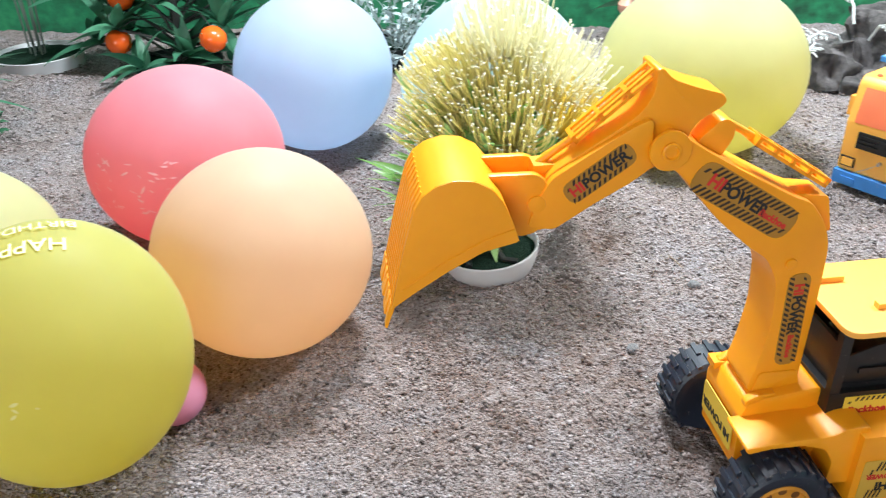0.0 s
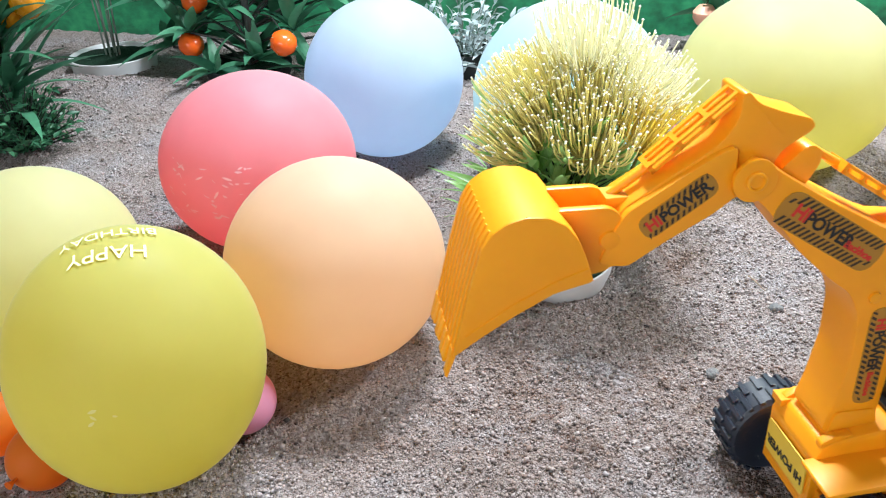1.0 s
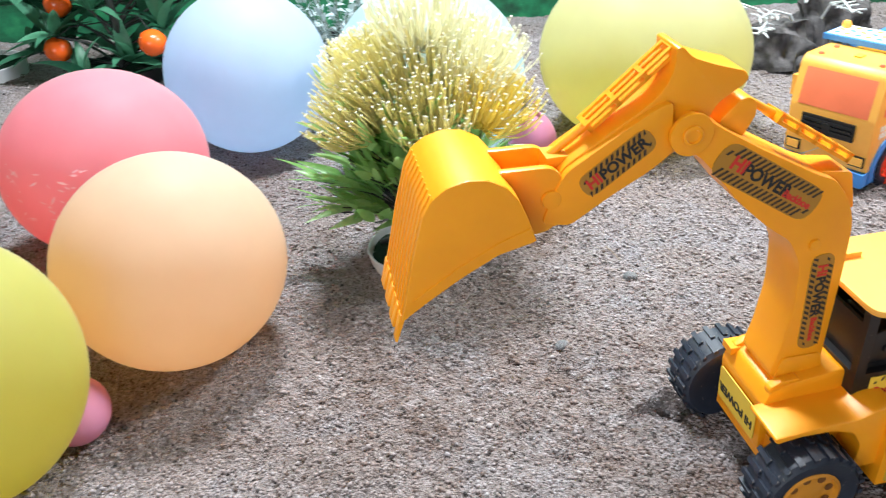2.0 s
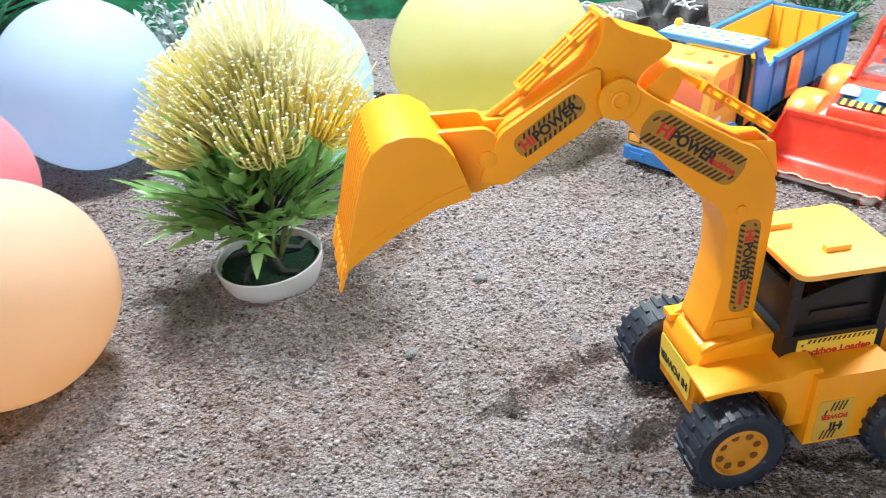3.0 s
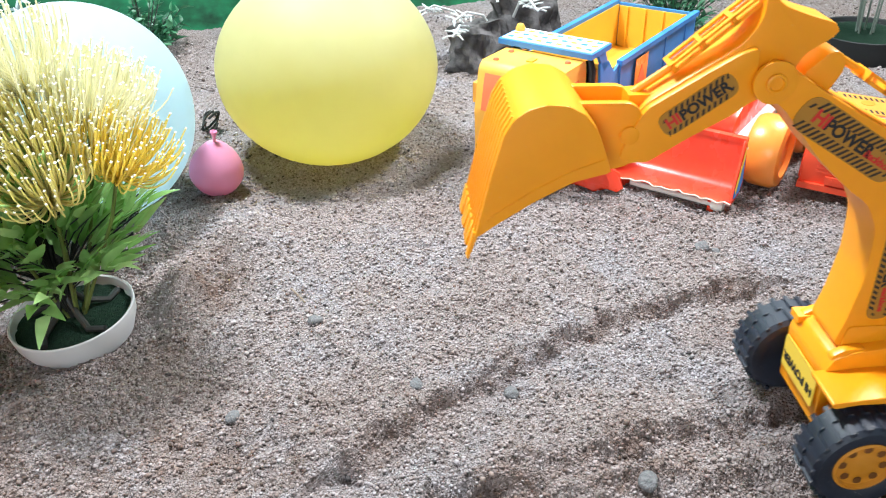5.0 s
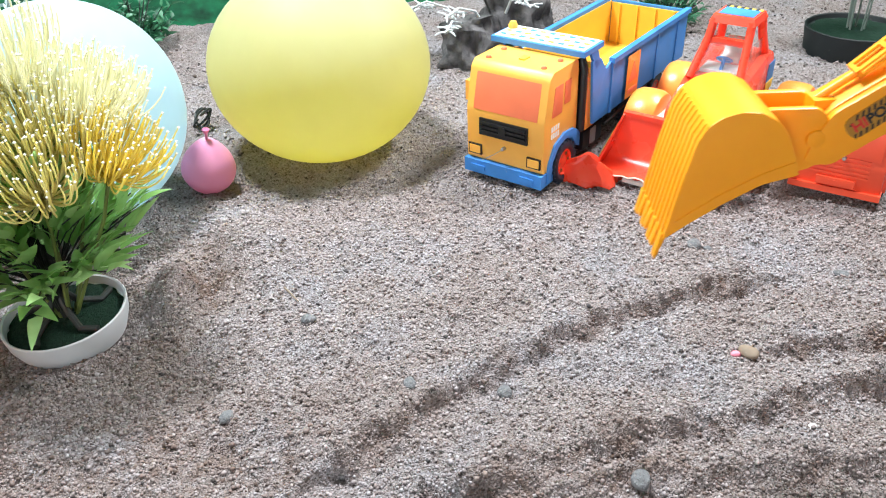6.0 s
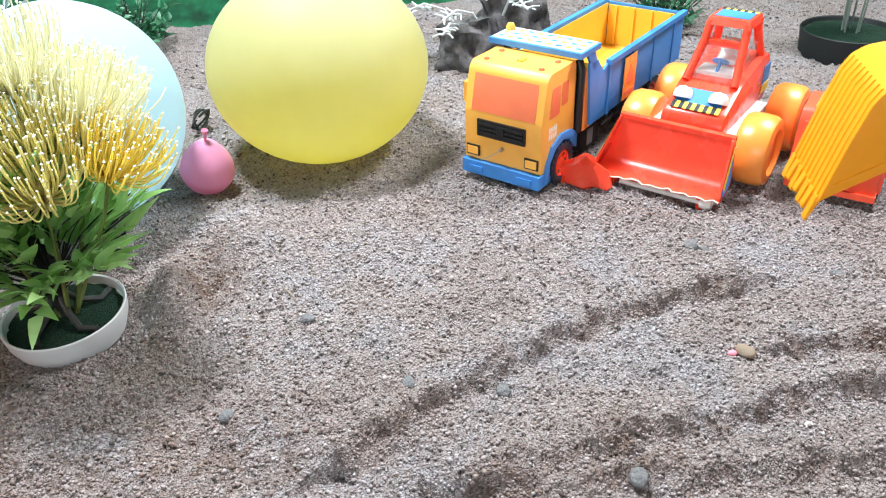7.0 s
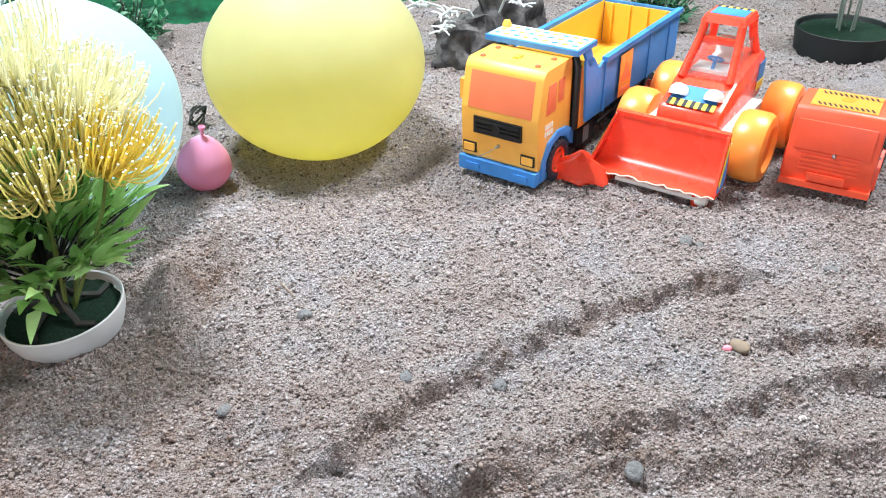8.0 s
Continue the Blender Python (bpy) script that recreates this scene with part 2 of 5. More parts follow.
# ---- mesh helpers ----
def part(name, bm, material, parent=None, label="", smooth=True):
    me = bpy.data.meshes.new(name)
    bmesh.ops.recalc_face_normals(bm, faces=bm.faces[:])
    bm.to_mesh(me)
    bm.free()
    me.materials.append(material)
    if smooth:
        me.shade_smooth()
        me.set_sharp_from_angle(angle=radians(38))
    ob = new(name, me)
    if parent is not None:
        ob.parent = parent
    if label:
        ob["label"] = label
    return ob


def share(name, mesh, parent, m):
    ob = new(name, mesh)
    ob.parent = parent
    ob.matrix_basis = m
    return ob


def thing(name, label, category, m, group=""):
    ob = new(name)
    ob.empty_display_size = 0.02
    ob.matrix_basis = m
    return tagged(ob, label, category, group)


def bevel(bm, w, segs=2, angle=30):
    if w <= 0:
        return
    es = [e for e in bm.edges if len(e.link_faces) == 2 and e.calc_face_angle(0) > radians(angle)]
    bmesh.ops.bevel(bm, geom=es, offset=w, segments=segs, profile=0.6, affect="EDGES", clamp_overlap=True)


def box(x0, x1, y0, y1, z0, z1, w=0.0015, bm=None, taper=None):
    """A box with bevelled edges; taper: (x0, x1, y0, y1) of its top."""
    b = bmesh.new()
    t = taper or (x0, x1, y0, y1)
    lo = [b.verts.new(p) for p in ((x0, y0, z0), (x1, y0, z0), (x1, y1, z0), (x0, y1, z0))]
    hi = [b.verts.new(p) for p in ((t[0], t[2], z1), (t[1], t[2], z1), (t[1], t[3], z1), (t[0], t[3], z1))]
    b.faces.new(lo[::-1])
    b.faces.new(hi)
    for i in range(4):
        b.faces.new((lo[i], lo[(i + 1) % 4], hi[(i + 1) % 4], hi[i]))
    bevel(b, w)
    return merge(bm, b)


def merge(bm, b):
    if bm is None:
        return b
    me = bpy.data.meshes.new("tmp")
    b.to_mesh(me)
    b.free()
    bm.from_mesh(me)
    bpy.data.meshes.remove(me)
    return bm


def rounded(points, r, n=4):
    """A closed outline with its corners rounded."""
    out = []
    k = len(points)
    for i in range(k):
        p, a, c = (Vector(points[j % k]) for j in (i, i - 1, i + 1))
        u, v = (a - p), (c - p)
        d = min(r, u.length * 0.45, v.length * 0.45)
        s, e = p + u.normalized() * d, p + v.normalized() * d
        for j in range(n + 1):
            f = j / n
            out.append(tuple(s * (1 - f) ** 2 + p * 2 * f * (1 - f) + e * f * f))
    return out


def slab(points, y0, y1, w=0.0012, bm=None, r=0.004):
    """An outline in x and z, given thickness from y0 to y1."""
    b = bmesh.new()
    pts = rounded([(p[0], p[1]) for p in points], r) if r else points
    a = [b.verts.new((x, y0, z)) for x, z in pts]
    c = [b.verts.new((x, y1, z)) for x, z in pts]
    b.faces.new(a)
    b.faces.new(c[::-1])
    k = len(pts)
    for i in range(k):
        b.faces.new((a[i], c[i], c[(i + 1) % k], a[(i + 1) % k]))
    bmesh.ops.recalc_face_normals(b, faces=b.faces[:])
    bevel(b, w, 2, 50)
    return merge(bm, b)


def rounded_plate(x0, x1, y0, y1, z0, z1, r, w=0.0018):
    """A level plate with rounded corners and softened edges."""
    b = slab([(x0, y0), (x1, y0), (x1, y1), (x0, y1)], z0, z1, w, None, r)
    b.transform(Matrix(((1, 0, 0, 0), (0, 0, 1, 0), (0, 1, 0, 0), (0, 0, 0, 1))))
    return b


def lathe(profile, n=32, m=None, bm=None):
    """Turned about local z from (radius, height) pairs."""
    b = bmesh.new()
    rings = []
    for r, z in profile:
        if r < 1e-6:
            rings.append([b.verts.new((0, 0, z))])
        else:
            rings.append([b.verts.new((r * math.cos(6.28318530718 * i / n), r * math.sin(6.28318530718 * i / n), z)) for i in range(n)])
    for p, q in zip(rings, rings[1:]):
        for i in range(n):
            j = (i + 1) % n
            if len(p) == 1 and len(q) > 1:
                b.faces.new((p[0], q[i], q[j]))
            elif len(q) == 1 and len(p) > 1:
                b.faces.new((p[i], p[j], q[0]))
            elif len(p) > 1:
                b.faces.new((p[i], p[j], q[j], q[i]))
    if m is not None:
        b.transform(m)
    return merge(bm, b)


def tube(points, radius, n=6, bm=None, end=None):
    """A round bar along points, tapering to end."""
    b = bm or bmesh.new()
    pts = [Vector(p) for p in points]
    end = radius if end is None else end
    prev, k = None, len(pts)
    for i, p in enumerate(pts):
        d = (pts[min(i + 1, k - 1)] - pts[max(i - 1, 0)]).normalized()
        u = d.cross(Vector((0.13, 0.31, 0.94))).normalized()
        v = d.cross(u)
        r = radius + (end - radius) * i / (k - 1)
        ring = [b.verts.new(p + r * (u * math.cos(6.2832 * j / n) + v * math.sin(6.2832 * j / n))) for j in range(n)]
        if prev:
            for j in range(n):
                b.faces.new((prev[j], prev[(j + 1) % n], ring[(j + 1) % n], ring[j]))
        else:
            b.faces.new(ring[::-1])
        prev = ring
    b.faces.new(prev)
    return b


def disc(x, z, r, y0, y1, n=24, bm=None, w=0.0008):
    b = slab([(x + r * math.cos(6.28318 * i / n), z + r * math.sin(6.28318 * i / n)) for i in range(n)], y0, y1, w, None, 0)
    return merge(bm, b)


def letters(text, size, m, material, parent, name="lettering", label=""):
    """Flat raised writing from the built-in font, centred, in the plane that m gives."""
    cu = bpy.data.curves.new("text", "FONT")
    cu.body, cu.size, cu.extrude = text, size, 0.00015
    cu.align_x, cu.align_y, cu.resolution_u, cu.offset = "CENTER", "CENTER", 3, size * 0.036
    ob = bpy.data.objects.new("text", cu)
    me = bpy.data.meshes.new_from_object(ob)
    bpy.data.objects.remove(ob)
    me.name = name
    me.materials.clear()
    me.materials.append(material)
    o = share(name, me, parent, m)
    if label:
        o["label"] = label
    return o


def plane_matrix(origin, xdir, ydir):
    x, y = Vector(xdir).normalized(), Vector(ydir).normalized()
    z = x.cross(y)
    y = z.cross(x)
    return Matrix(((x.x, y.x, z.x, origin[0]), (x.y, y.y, z.y, origin[1]), (x.z, y.z, z.z, origin[2]), (0, 0, 0, 1)))


# ---- ground relief ----
def hash2(i, j, s):
    v = np.sin(i * 127.1 + j * 311.7 + s * 74.7) * 43758.5453
    return v - np.floor(v)


def value_noise(x, y, scale, s):
    x, y = x * scale, y * scale
    i, j = np.floor(x), np.floor(y)
    u, v = x - i, y - j
    u, v = u * u * (3 - 2 * u), v * v * (3 - 2 * v)
    return (hash2(i, j, s) * (1 - u) + hash2(i + 1, j, s) * u) * (1 - v) + (hash2(i, j + 1, s) * (1 - u) + hash2(i + 1, j + 1, s) * u) * v - 0.5


FURROWS = [
    ([(0.30, 0.548), (0.346, 0.57), (0.474, 0.63), (0.61, 0.668), (0.745, 0.677)], 0.0125, 0.013),
    ([(0.42, 0.492), (0.508, 0.502), (0.633, 0.5), (0.737, 0.503), (0.86, 0.49)], 0.0125, 0.012),
    ([(0.74, 0.572), (0.83, 0.551), (0.95, 0.53)], 0.0125, 0.011),
    ([(0.36, 0.487), (0.399, 0.481), (0.509, 0.461), (0.727, 0.428)], 0.0125, 0.009),
]
MOUNDS = [(0.250, 0.905, 0.048, 0.075, 0.032), (0.166, 0.835, 0.020, 0.055, 0.036), (0.205, 0.845, 0.014, 0.05, -0.010), (0.20, 0.755, 0.05, 0.022, 0.012), (0.085, 0.690, 0.07, 0.022, 0.010), (0.02, 0.70, 0.05, 0.03, 0.004), (0.50, 1.02, 0.09, 0.09, 0.006),
          (-0.80, 1.42, 0.16, 0.06, 0.02), (-0.55, 1.15, 0.12, 0.1, 0.012), (0.75, 0.80, 0.06, 0.04, 0.007), (0.063, 0.80, 0.075, 0.07, -0.006)]


def height(x, y):
    """The sand's height over the plan."""
    x, y = np.asarray(x, float), np.asarray(y, float)
    z = 0.008 * value_noise(x, y, 7, 1) + 0.007 * value_noise(x, y, 19, 2) + 0.0056 * value_noise(x, y, 48, 3) + 0.0058 * value_noise(x, y, 110, 4)
    for cx, cy, sx, sy, h in MOUNDS:
        z = z + h * np.exp(-((x - cx) / sx) ** 2 - ((y - cy) / sy) ** 2)
    for line, wide, deep in FURROWS:
        rag, best = furrow_distance(x, y, line)
        ridge = np.exp(-(np.minimum(rag + 1.2 * wide, 0) / (2.4 * wide)) ** 2) * (rag < -1.2 * wide) + (rag >= -1.2 * wide) * np.exp(-((rag + 1.2 * wide) / (0.75 * wide)) ** 2)
        z = z + 0.85 * deep * (0.9 * ridge - 0.8 * np.exp(-((rag - 0.5 * wide) / wide) ** 2)) * (best < 0.08)
    return z


def furrow_distance(x, y, line):
    """Ragged signed distance to a furrow, and the plain one."""
    best, side = np.full(x.shape, 9.0), np.zeros(x.shape)
    for (ax, ay), (bx, by) in zip(line, line[1:]):
        dx, dy = bx - ax, by - ay
        t = np.clip(((x - ax) * dx + (y - ay) * dy) / (dx * dx + dy * dy), 0, 1)
        d = np.hypot(x - ax - t * dx, y - ay - t * dy)
        s = np.sign((x - ax) * dy - (y - ay) * dx)
        near = d < best
        best, side = np.where(near, d, best), np.where(near, s, side)
    return best * side + 0.011 * value_noise(x, y, 34, 7) + 0.011 * value_noise(x, y, 95, 8), best


# Brownish spots, plus shade by pot, loader and digger painted into the sand.
DAMP_SHADE = [(0.205, 0.845, 0.028, 0.060, 0.75), (0.145, 0.745, 0.05, 0.03, 0.40), (0.02, 0.66, 0.09, 0.05, 0.10), (-0.08, 0.52, 0.12, 0.05, 0.4), (0.74, 0.86, 0.07, 0.04, 0.5), (-0.03, 0.79, 0.05, 0.03, 0.4), (0.52, 0.50, 0.16, 0.03, 0.35), (0.14, 0.55, 0.24, 0.13, 0.58), (0.44, 0.45, 0.20, 0.08, 0.65), (0.09, 0.86, 0.05, 0.05, 0.5)]


def damp_shade(x, y):
    """How far moist turned-up sand and painted shade darken the plan, 0 to 1."""
    rough = 0.85 + 1.4 * value_noise(x, y, 38, 12) + 1.7 * value_noise(x, y, 150, 13)
    k = np.zeros(x.shape)
    for line, wide, deep in FURROWS:
        rag, best = furrow_distance(x, y, line)
        k = np.maximum(k, 0.48 * np.exp(-((rag + 0.25 * wide) / (0.70 * wide)) ** 2) * (best < 0.06))
    for cx, cy, sx, sy, h in DAMP_SHADE:
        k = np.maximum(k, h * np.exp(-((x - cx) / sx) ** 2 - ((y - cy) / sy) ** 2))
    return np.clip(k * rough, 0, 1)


def set_damp_shade(me, values):
    at = me.attributes.new("damp_shade", "FLOAT", "POINT")
    at.data.foreach_set("value", values.astype(np.float32).ravel())


def ground_z(x, y):
    return float(height(np.array([x]), np.array([y]))[0])


def build_ground():
    xs = np.concatenate([np.linspace(-3.2, -1.3, 30, endpoint=False), np.linspace(-1.3, -0.45, 140, endpoint=False), np.linspace(-0.45, 1.1, 520, endpoint=False),
                         np.linspace(1.1, 1.9, 130, endpoint=False), np.linspace(1.9, 3.4, 24)])
    ys = np.concatenate([np.linspace(-1.6, 0.3, 30, endpoint=False), np.linspace(0.3, 0.95, 240, endpoint=False), np.linspace(0.95, 1.9, 200, endpoint=False), np.linspace(1.9, 2.2, 6)])
    gx, gy = np.meshgrid(xs, ys)
    gz = height(gx, gy)
    nx, ny = len(xs), len(ys)
    co = np.stack([gx, gy, gz], -1).reshape(-1, 3)
    a = (np.arange(ny - 1)[:, None] * nx + np.arange(nx - 1)[None, :]).ravel()
    quads = np.stack([a, a + 1, a + nx + 1, a + nx], -1)
    me = bpy.data.meshes.new("ground")
    me.vertices.add(len(co))
    me.vertices.foreach_set("co", co.astype(np.float32).ravel())
    me.loops.add(quads.size)
    me.loops.foreach_set("vertex_index", quads.astype(np.int32).ravel())
    me.polygons.add(len(quads))
    me.polygons.foreach_set("loop_start", np.arange(0, quads.size, 4, dtype=np.int32))
    me.update(calc_edges=True)
    me.shade_smooth()
    set_damp_shade(me, damp_shade(gx, gy))
    me.materials.append(M_SAND)
    tagged(new("ground", me), "coarse grey-brown sand raked into low furrows and mounds", "sand", kind="structure")


def build_grains():
    """Loose sand grains and small stones, too many to count."""
    rng = np.random.default_rng(4)
    spots = []
    for x0, x1, y0, y1, count, lo, hi in ((-0.45, 1.15, 0.33, 0.75, 80000, 0.0007, 0.0024), (-0.5, 1.2, 0.75, 1.15, 56000, 0.0009, 0.0026), (-1.15, 1.75, 1.15, 1.76, 40000, 0.0014, 0.0036),
                                          (-1.0, -0.5, 0.6, 1.15, 9000, 0.0012, 0.003), (-0.4, 1.1, 0.35, 1.2, 5000, 0.0018, 0.0034)):
        r = lo + (hi - lo) * rng.random(count) ** 2.6
        spots.append(np.stack([rng.uniform(x0, x1, count), rng.uniform(y0, y1, count), r], -1))
    s = np.concatenate(spots)
    n = len(s)
    base = np.array([(1, 0, 0), (-1, 0, 0), (0, 1, 0), (0, -1, 0), (0, 0, 1), (0, 0, -1)], float)
    tri = np.array([(0, 2, 4), (2, 1, 4), (1, 3, 4), (3, 0, 4), (2, 0, 5), (1, 2, 5), (3, 1, 5), (0, 3, 5)])
    v = base[None] * (0.75 + 0.5 * rng.random((n, 6, 1))) * (0.75 + 0.5 * rng.random((n, 1, 3)))
    q = rng.normal(size=(n, 4))
    q /= np.linalg.norm(q, axis=1, keepdims=True)
    w, u = q[:, None, :1], q[:, None, 1:]
    c = 2 * np.cross(np.broadcast_to(u, v.shape), v)
    v = v + w * c + np.cross(np.broadcast_to(u, v.shape), c)
    z = height(s[:, 0], s[:, 1]) + s[:, 2] * rng.uniform(-0.1, 0.9, n)
    v[:, :, 2] *= 0.72
    co = v * s[:, None, 2:] + np.stack([s[:, 0], s[:, 1], z], -1)[:, None]
    f = (np.arange(n)[:, None, None] * 6 + tri[None]).reshape(-1, 3)
    me = bpy.data.meshes.new("sand_grains")
    me.vertices.add(n * 6)
    me.vertices.foreach_set("co", co.astype(np.float32).ravel())
    me.loops.add(f.size)
    me.loops.foreach_set("vertex_index", f.astype(np.int32).ravel())
    me.polygons.add(len(f))
    me.polygons.foreach_set("loop_start", np.arange(0, f.size, 3, dtype=np.int32))
    me.update(calc_edges=True)
    me.shade_smooth()
    set_damp_shade(me, np.repeat(np.clip(damp_shade(s[:, 0], s[:, 1]) * rng.uniform(0.2, 1.7, n), 0, 1), 6))
    me.materials.append(M_GRAIN)
    tagged(new("sand_grains", me), "loose pale and dark grains lying on sand", "sand grains", kind="stuff")


build_ground()


# ---- room that closes the place ----
def room():
    def wall(name, x0, x1, y0, y1, z0, z1, mat, label):
        tagged(part(name, box(x0, x1, y0, y1, z0, z1, 0), mat, None, "", False), label, name.split("_")[0], kind="structure")
    wall("backdrop", -3.2, 3.4, 1.83, 1.84, -0.05, 1.5, M_CLOTH, "printed green garden backdrop cloth behind the sand")
    wall("wall_north", -3.3, 3.5, 1.95, 2.05, -0.1, 2.4, M_WALL, "plain pale painted wall")
    wall("wall_south", -3.3, 3.5, -1.75, -1.65, -0.1, 2.4, M_WALL, "plain pale painted wall")
    wall("wall_west", -3.3, -3.2, -1.65, 1.95, -0.1, 2.4, M_WALL, "plain pale painted wall")
    wall("wall_east", 3.4, 3.5, -1.65, 1.95, -0.1, 2.4, M_WALL, "plain pale painted wall")
    wall("ceiling", -3.3, 3.5, -1.75, 2.05, 2.4, 2.5, M_WALL, "plain white ceiling")


room()


# ---- balloons ----
def balloon(x, y, r, k, mats, label, tilt=(0, 0, 0), neck=0.16, sink=0.002, pear=0.12, name="balloon", cat="balloon"):
    """An inflated balloon with its rolled neck: tilt turns the neck's axis, r is its half width and k its height over its width."""
    ob = thing(name, label, cat, pose(x, y, ground_z(x, y) + r * k - sink), "party balloons on the sand")
    turn = Matrix.Diagonal((1, 1, k, 1)) @ pose(0, 0, 0, *tilt)
    prof = []
    n = 40
    for i in range(n + 1):
        a = math.pi * i / n
        rr, zz = math.sin(a), math.cos(a)
        rr *= 1 - pear * 0.5 * (1 - zz) * 0.5 * max(0, -zz + 0.3)
        prof.append((max(rr * r, 0.0 if i == 0 else 0.02 * r), zz * r))
    part("skin", lathe(prof, 56, turn), mats, ob)
    z = -r
    part("neck", lathe([(0.02 * r, z + 0.004), (0.055 * r, z), (0.05 * r, z - neck * r * 0.4), (0.10 * r, z - neck * r * 0.8), (0.13 * r, z - neck * r), (0.12 * r, z - neck * r * 1.05), (0.04 * r, z - neck * r * 0.7), (0, z - neck * r * 0.65)], 16, turn), mats, ob)
    return ob


L_PEACH = rubber_skin("latex_peach", (0.94, 0.82, 0.68), (0.95, 0.64, 0.36))
L_RED = rubber_skin("latex_coral_red", (0.95, 0.50, 0.60), (0.95, 0.29, 0.30))
L_YEL = rubber_skin("latex_yellow", (0.73, 0.77, 0.27), (0.76, 0.64, 0.04))
L_LIME = rubber_skin("latex_pale_lime", (0.77, 0.82, 0.58), (0.84, 0.74, 0.20))
L_BLUE = rubber_skin("latex_pale_blue", (0.68, 0.79, 0.95), (0.68, 0.78, 0.95))
L_MINT = rubber_skin("latex_pale_mint", (0.66, 0.82, 0.91), (0.68, 0.86, 0.90))
L_PINK = rubber_skin("latex_pink", (1.0, 0.42, 0.64), (1.0, 0.36, 0.56), 0.25)
L_ORA = rubber_skin("latex_orange", (0.95, 0.33, 0.05), (0.97, 0.33, 0.04))

balloon(-0.1586, 0.6437, 0.1087, 0.962, L_PEACH, "glossy peach-orange party balloon resting on the sand", (100, 0, 20))
red = balloon(-0.3081, 0.8663, 0.1200, 0.930, L_RED, "coral-red party balloon with worn white print", (100, 0, 15))
front = balloon(-0.281, 0.4715, 0.102, 1.12, L_YEL, "yellow party balloon with white birthday lettering on top", (94, 0, 30))
balloon(-0.46, 0.6204, 0.1024, 0.976, L_LIME, "pale lime balloon behind a yellow balloon", (100, 0, 40))
balloon(-0.207, 1.162, 0.1215, 1.0, L_BLUE, "pale bluish-white balloon on the sand", (96, 0, 20))
balloon(0.0713, 1.0556, 0.1314, 1.0, L_MINT, "pale mint balloon standing behind the yellow flowers", (95, 0, -20))
balloon(0.376, 1.155, 0.150, 0.87, L_LIME, "large pale yellow balloon on the sand", (100, 0, -15), pear=0.05)
balloon(0.2113, 1.0668, 0.0355, 1.08, L_PINK, "small pink balloon with its knot upward", (188, 6, 0), neck=0.35, pear=0.6)
balloon(-0.2216, 0.5161, 0.0309, 1.0, L_PINK, "small pink balloon under a yellow balloon", (95, 0, 100), neck=0.3)
balloon(-0.372, 0.437, 0.029, 1.0, L_ORA, "small orange balloon under a yellow balloon", (95, 0, 170), neck=0.3)
balloon(-0.43, 0.47, 0.029, 1.0, L_ORA, "small orange balloon under a yellow balloon", (95, 0, 200), neck=0.3)


def balloon_print(owner, centre, r, rows, material, squash=1.12):
    """White printed words laid on a balloon's skin; seen upside down from the camera's side."""
    inv = owner.matrix_basis.inverted()
    for text, elev, azim, size in rows:
        cu = bpy.data.curves.new("text", "FONT")
        cu.body, cu.size, cu.align_x, cu.align_y = text, size, "CENTER", "CENTER"
        tmp = bpy.data.objects.new("text", cu)
        me = bpy.data.meshes.new_from_object(tmp)
        bpy.data.objects.remove(tmp)
        bm = bmesh.new()
        bm.from_mesh(me)
        bpy.data.meshes.remove(me)
        bmesh.ops.subdivide_edges(bm, edges=[e for e in bm.edges if e.calc_length() > 0.004], cuts=2)
        for v in bm.verts:
            lon, lat = -v.co.x / r, -v.co.y / r
            d = Vector((math.cos(lat) * math.cos(lon), math.cos(lat) * math.sin(lon), math.sin(lat)))
            d = pose(0, 0, 0, 0, -elev, azim) @ d
            d.z *= squash
            v.co = inv @ (Vector(centre) + d * (r + 0.0010))
        part("lettering", bm, material, owner, "white printed lettering", False)


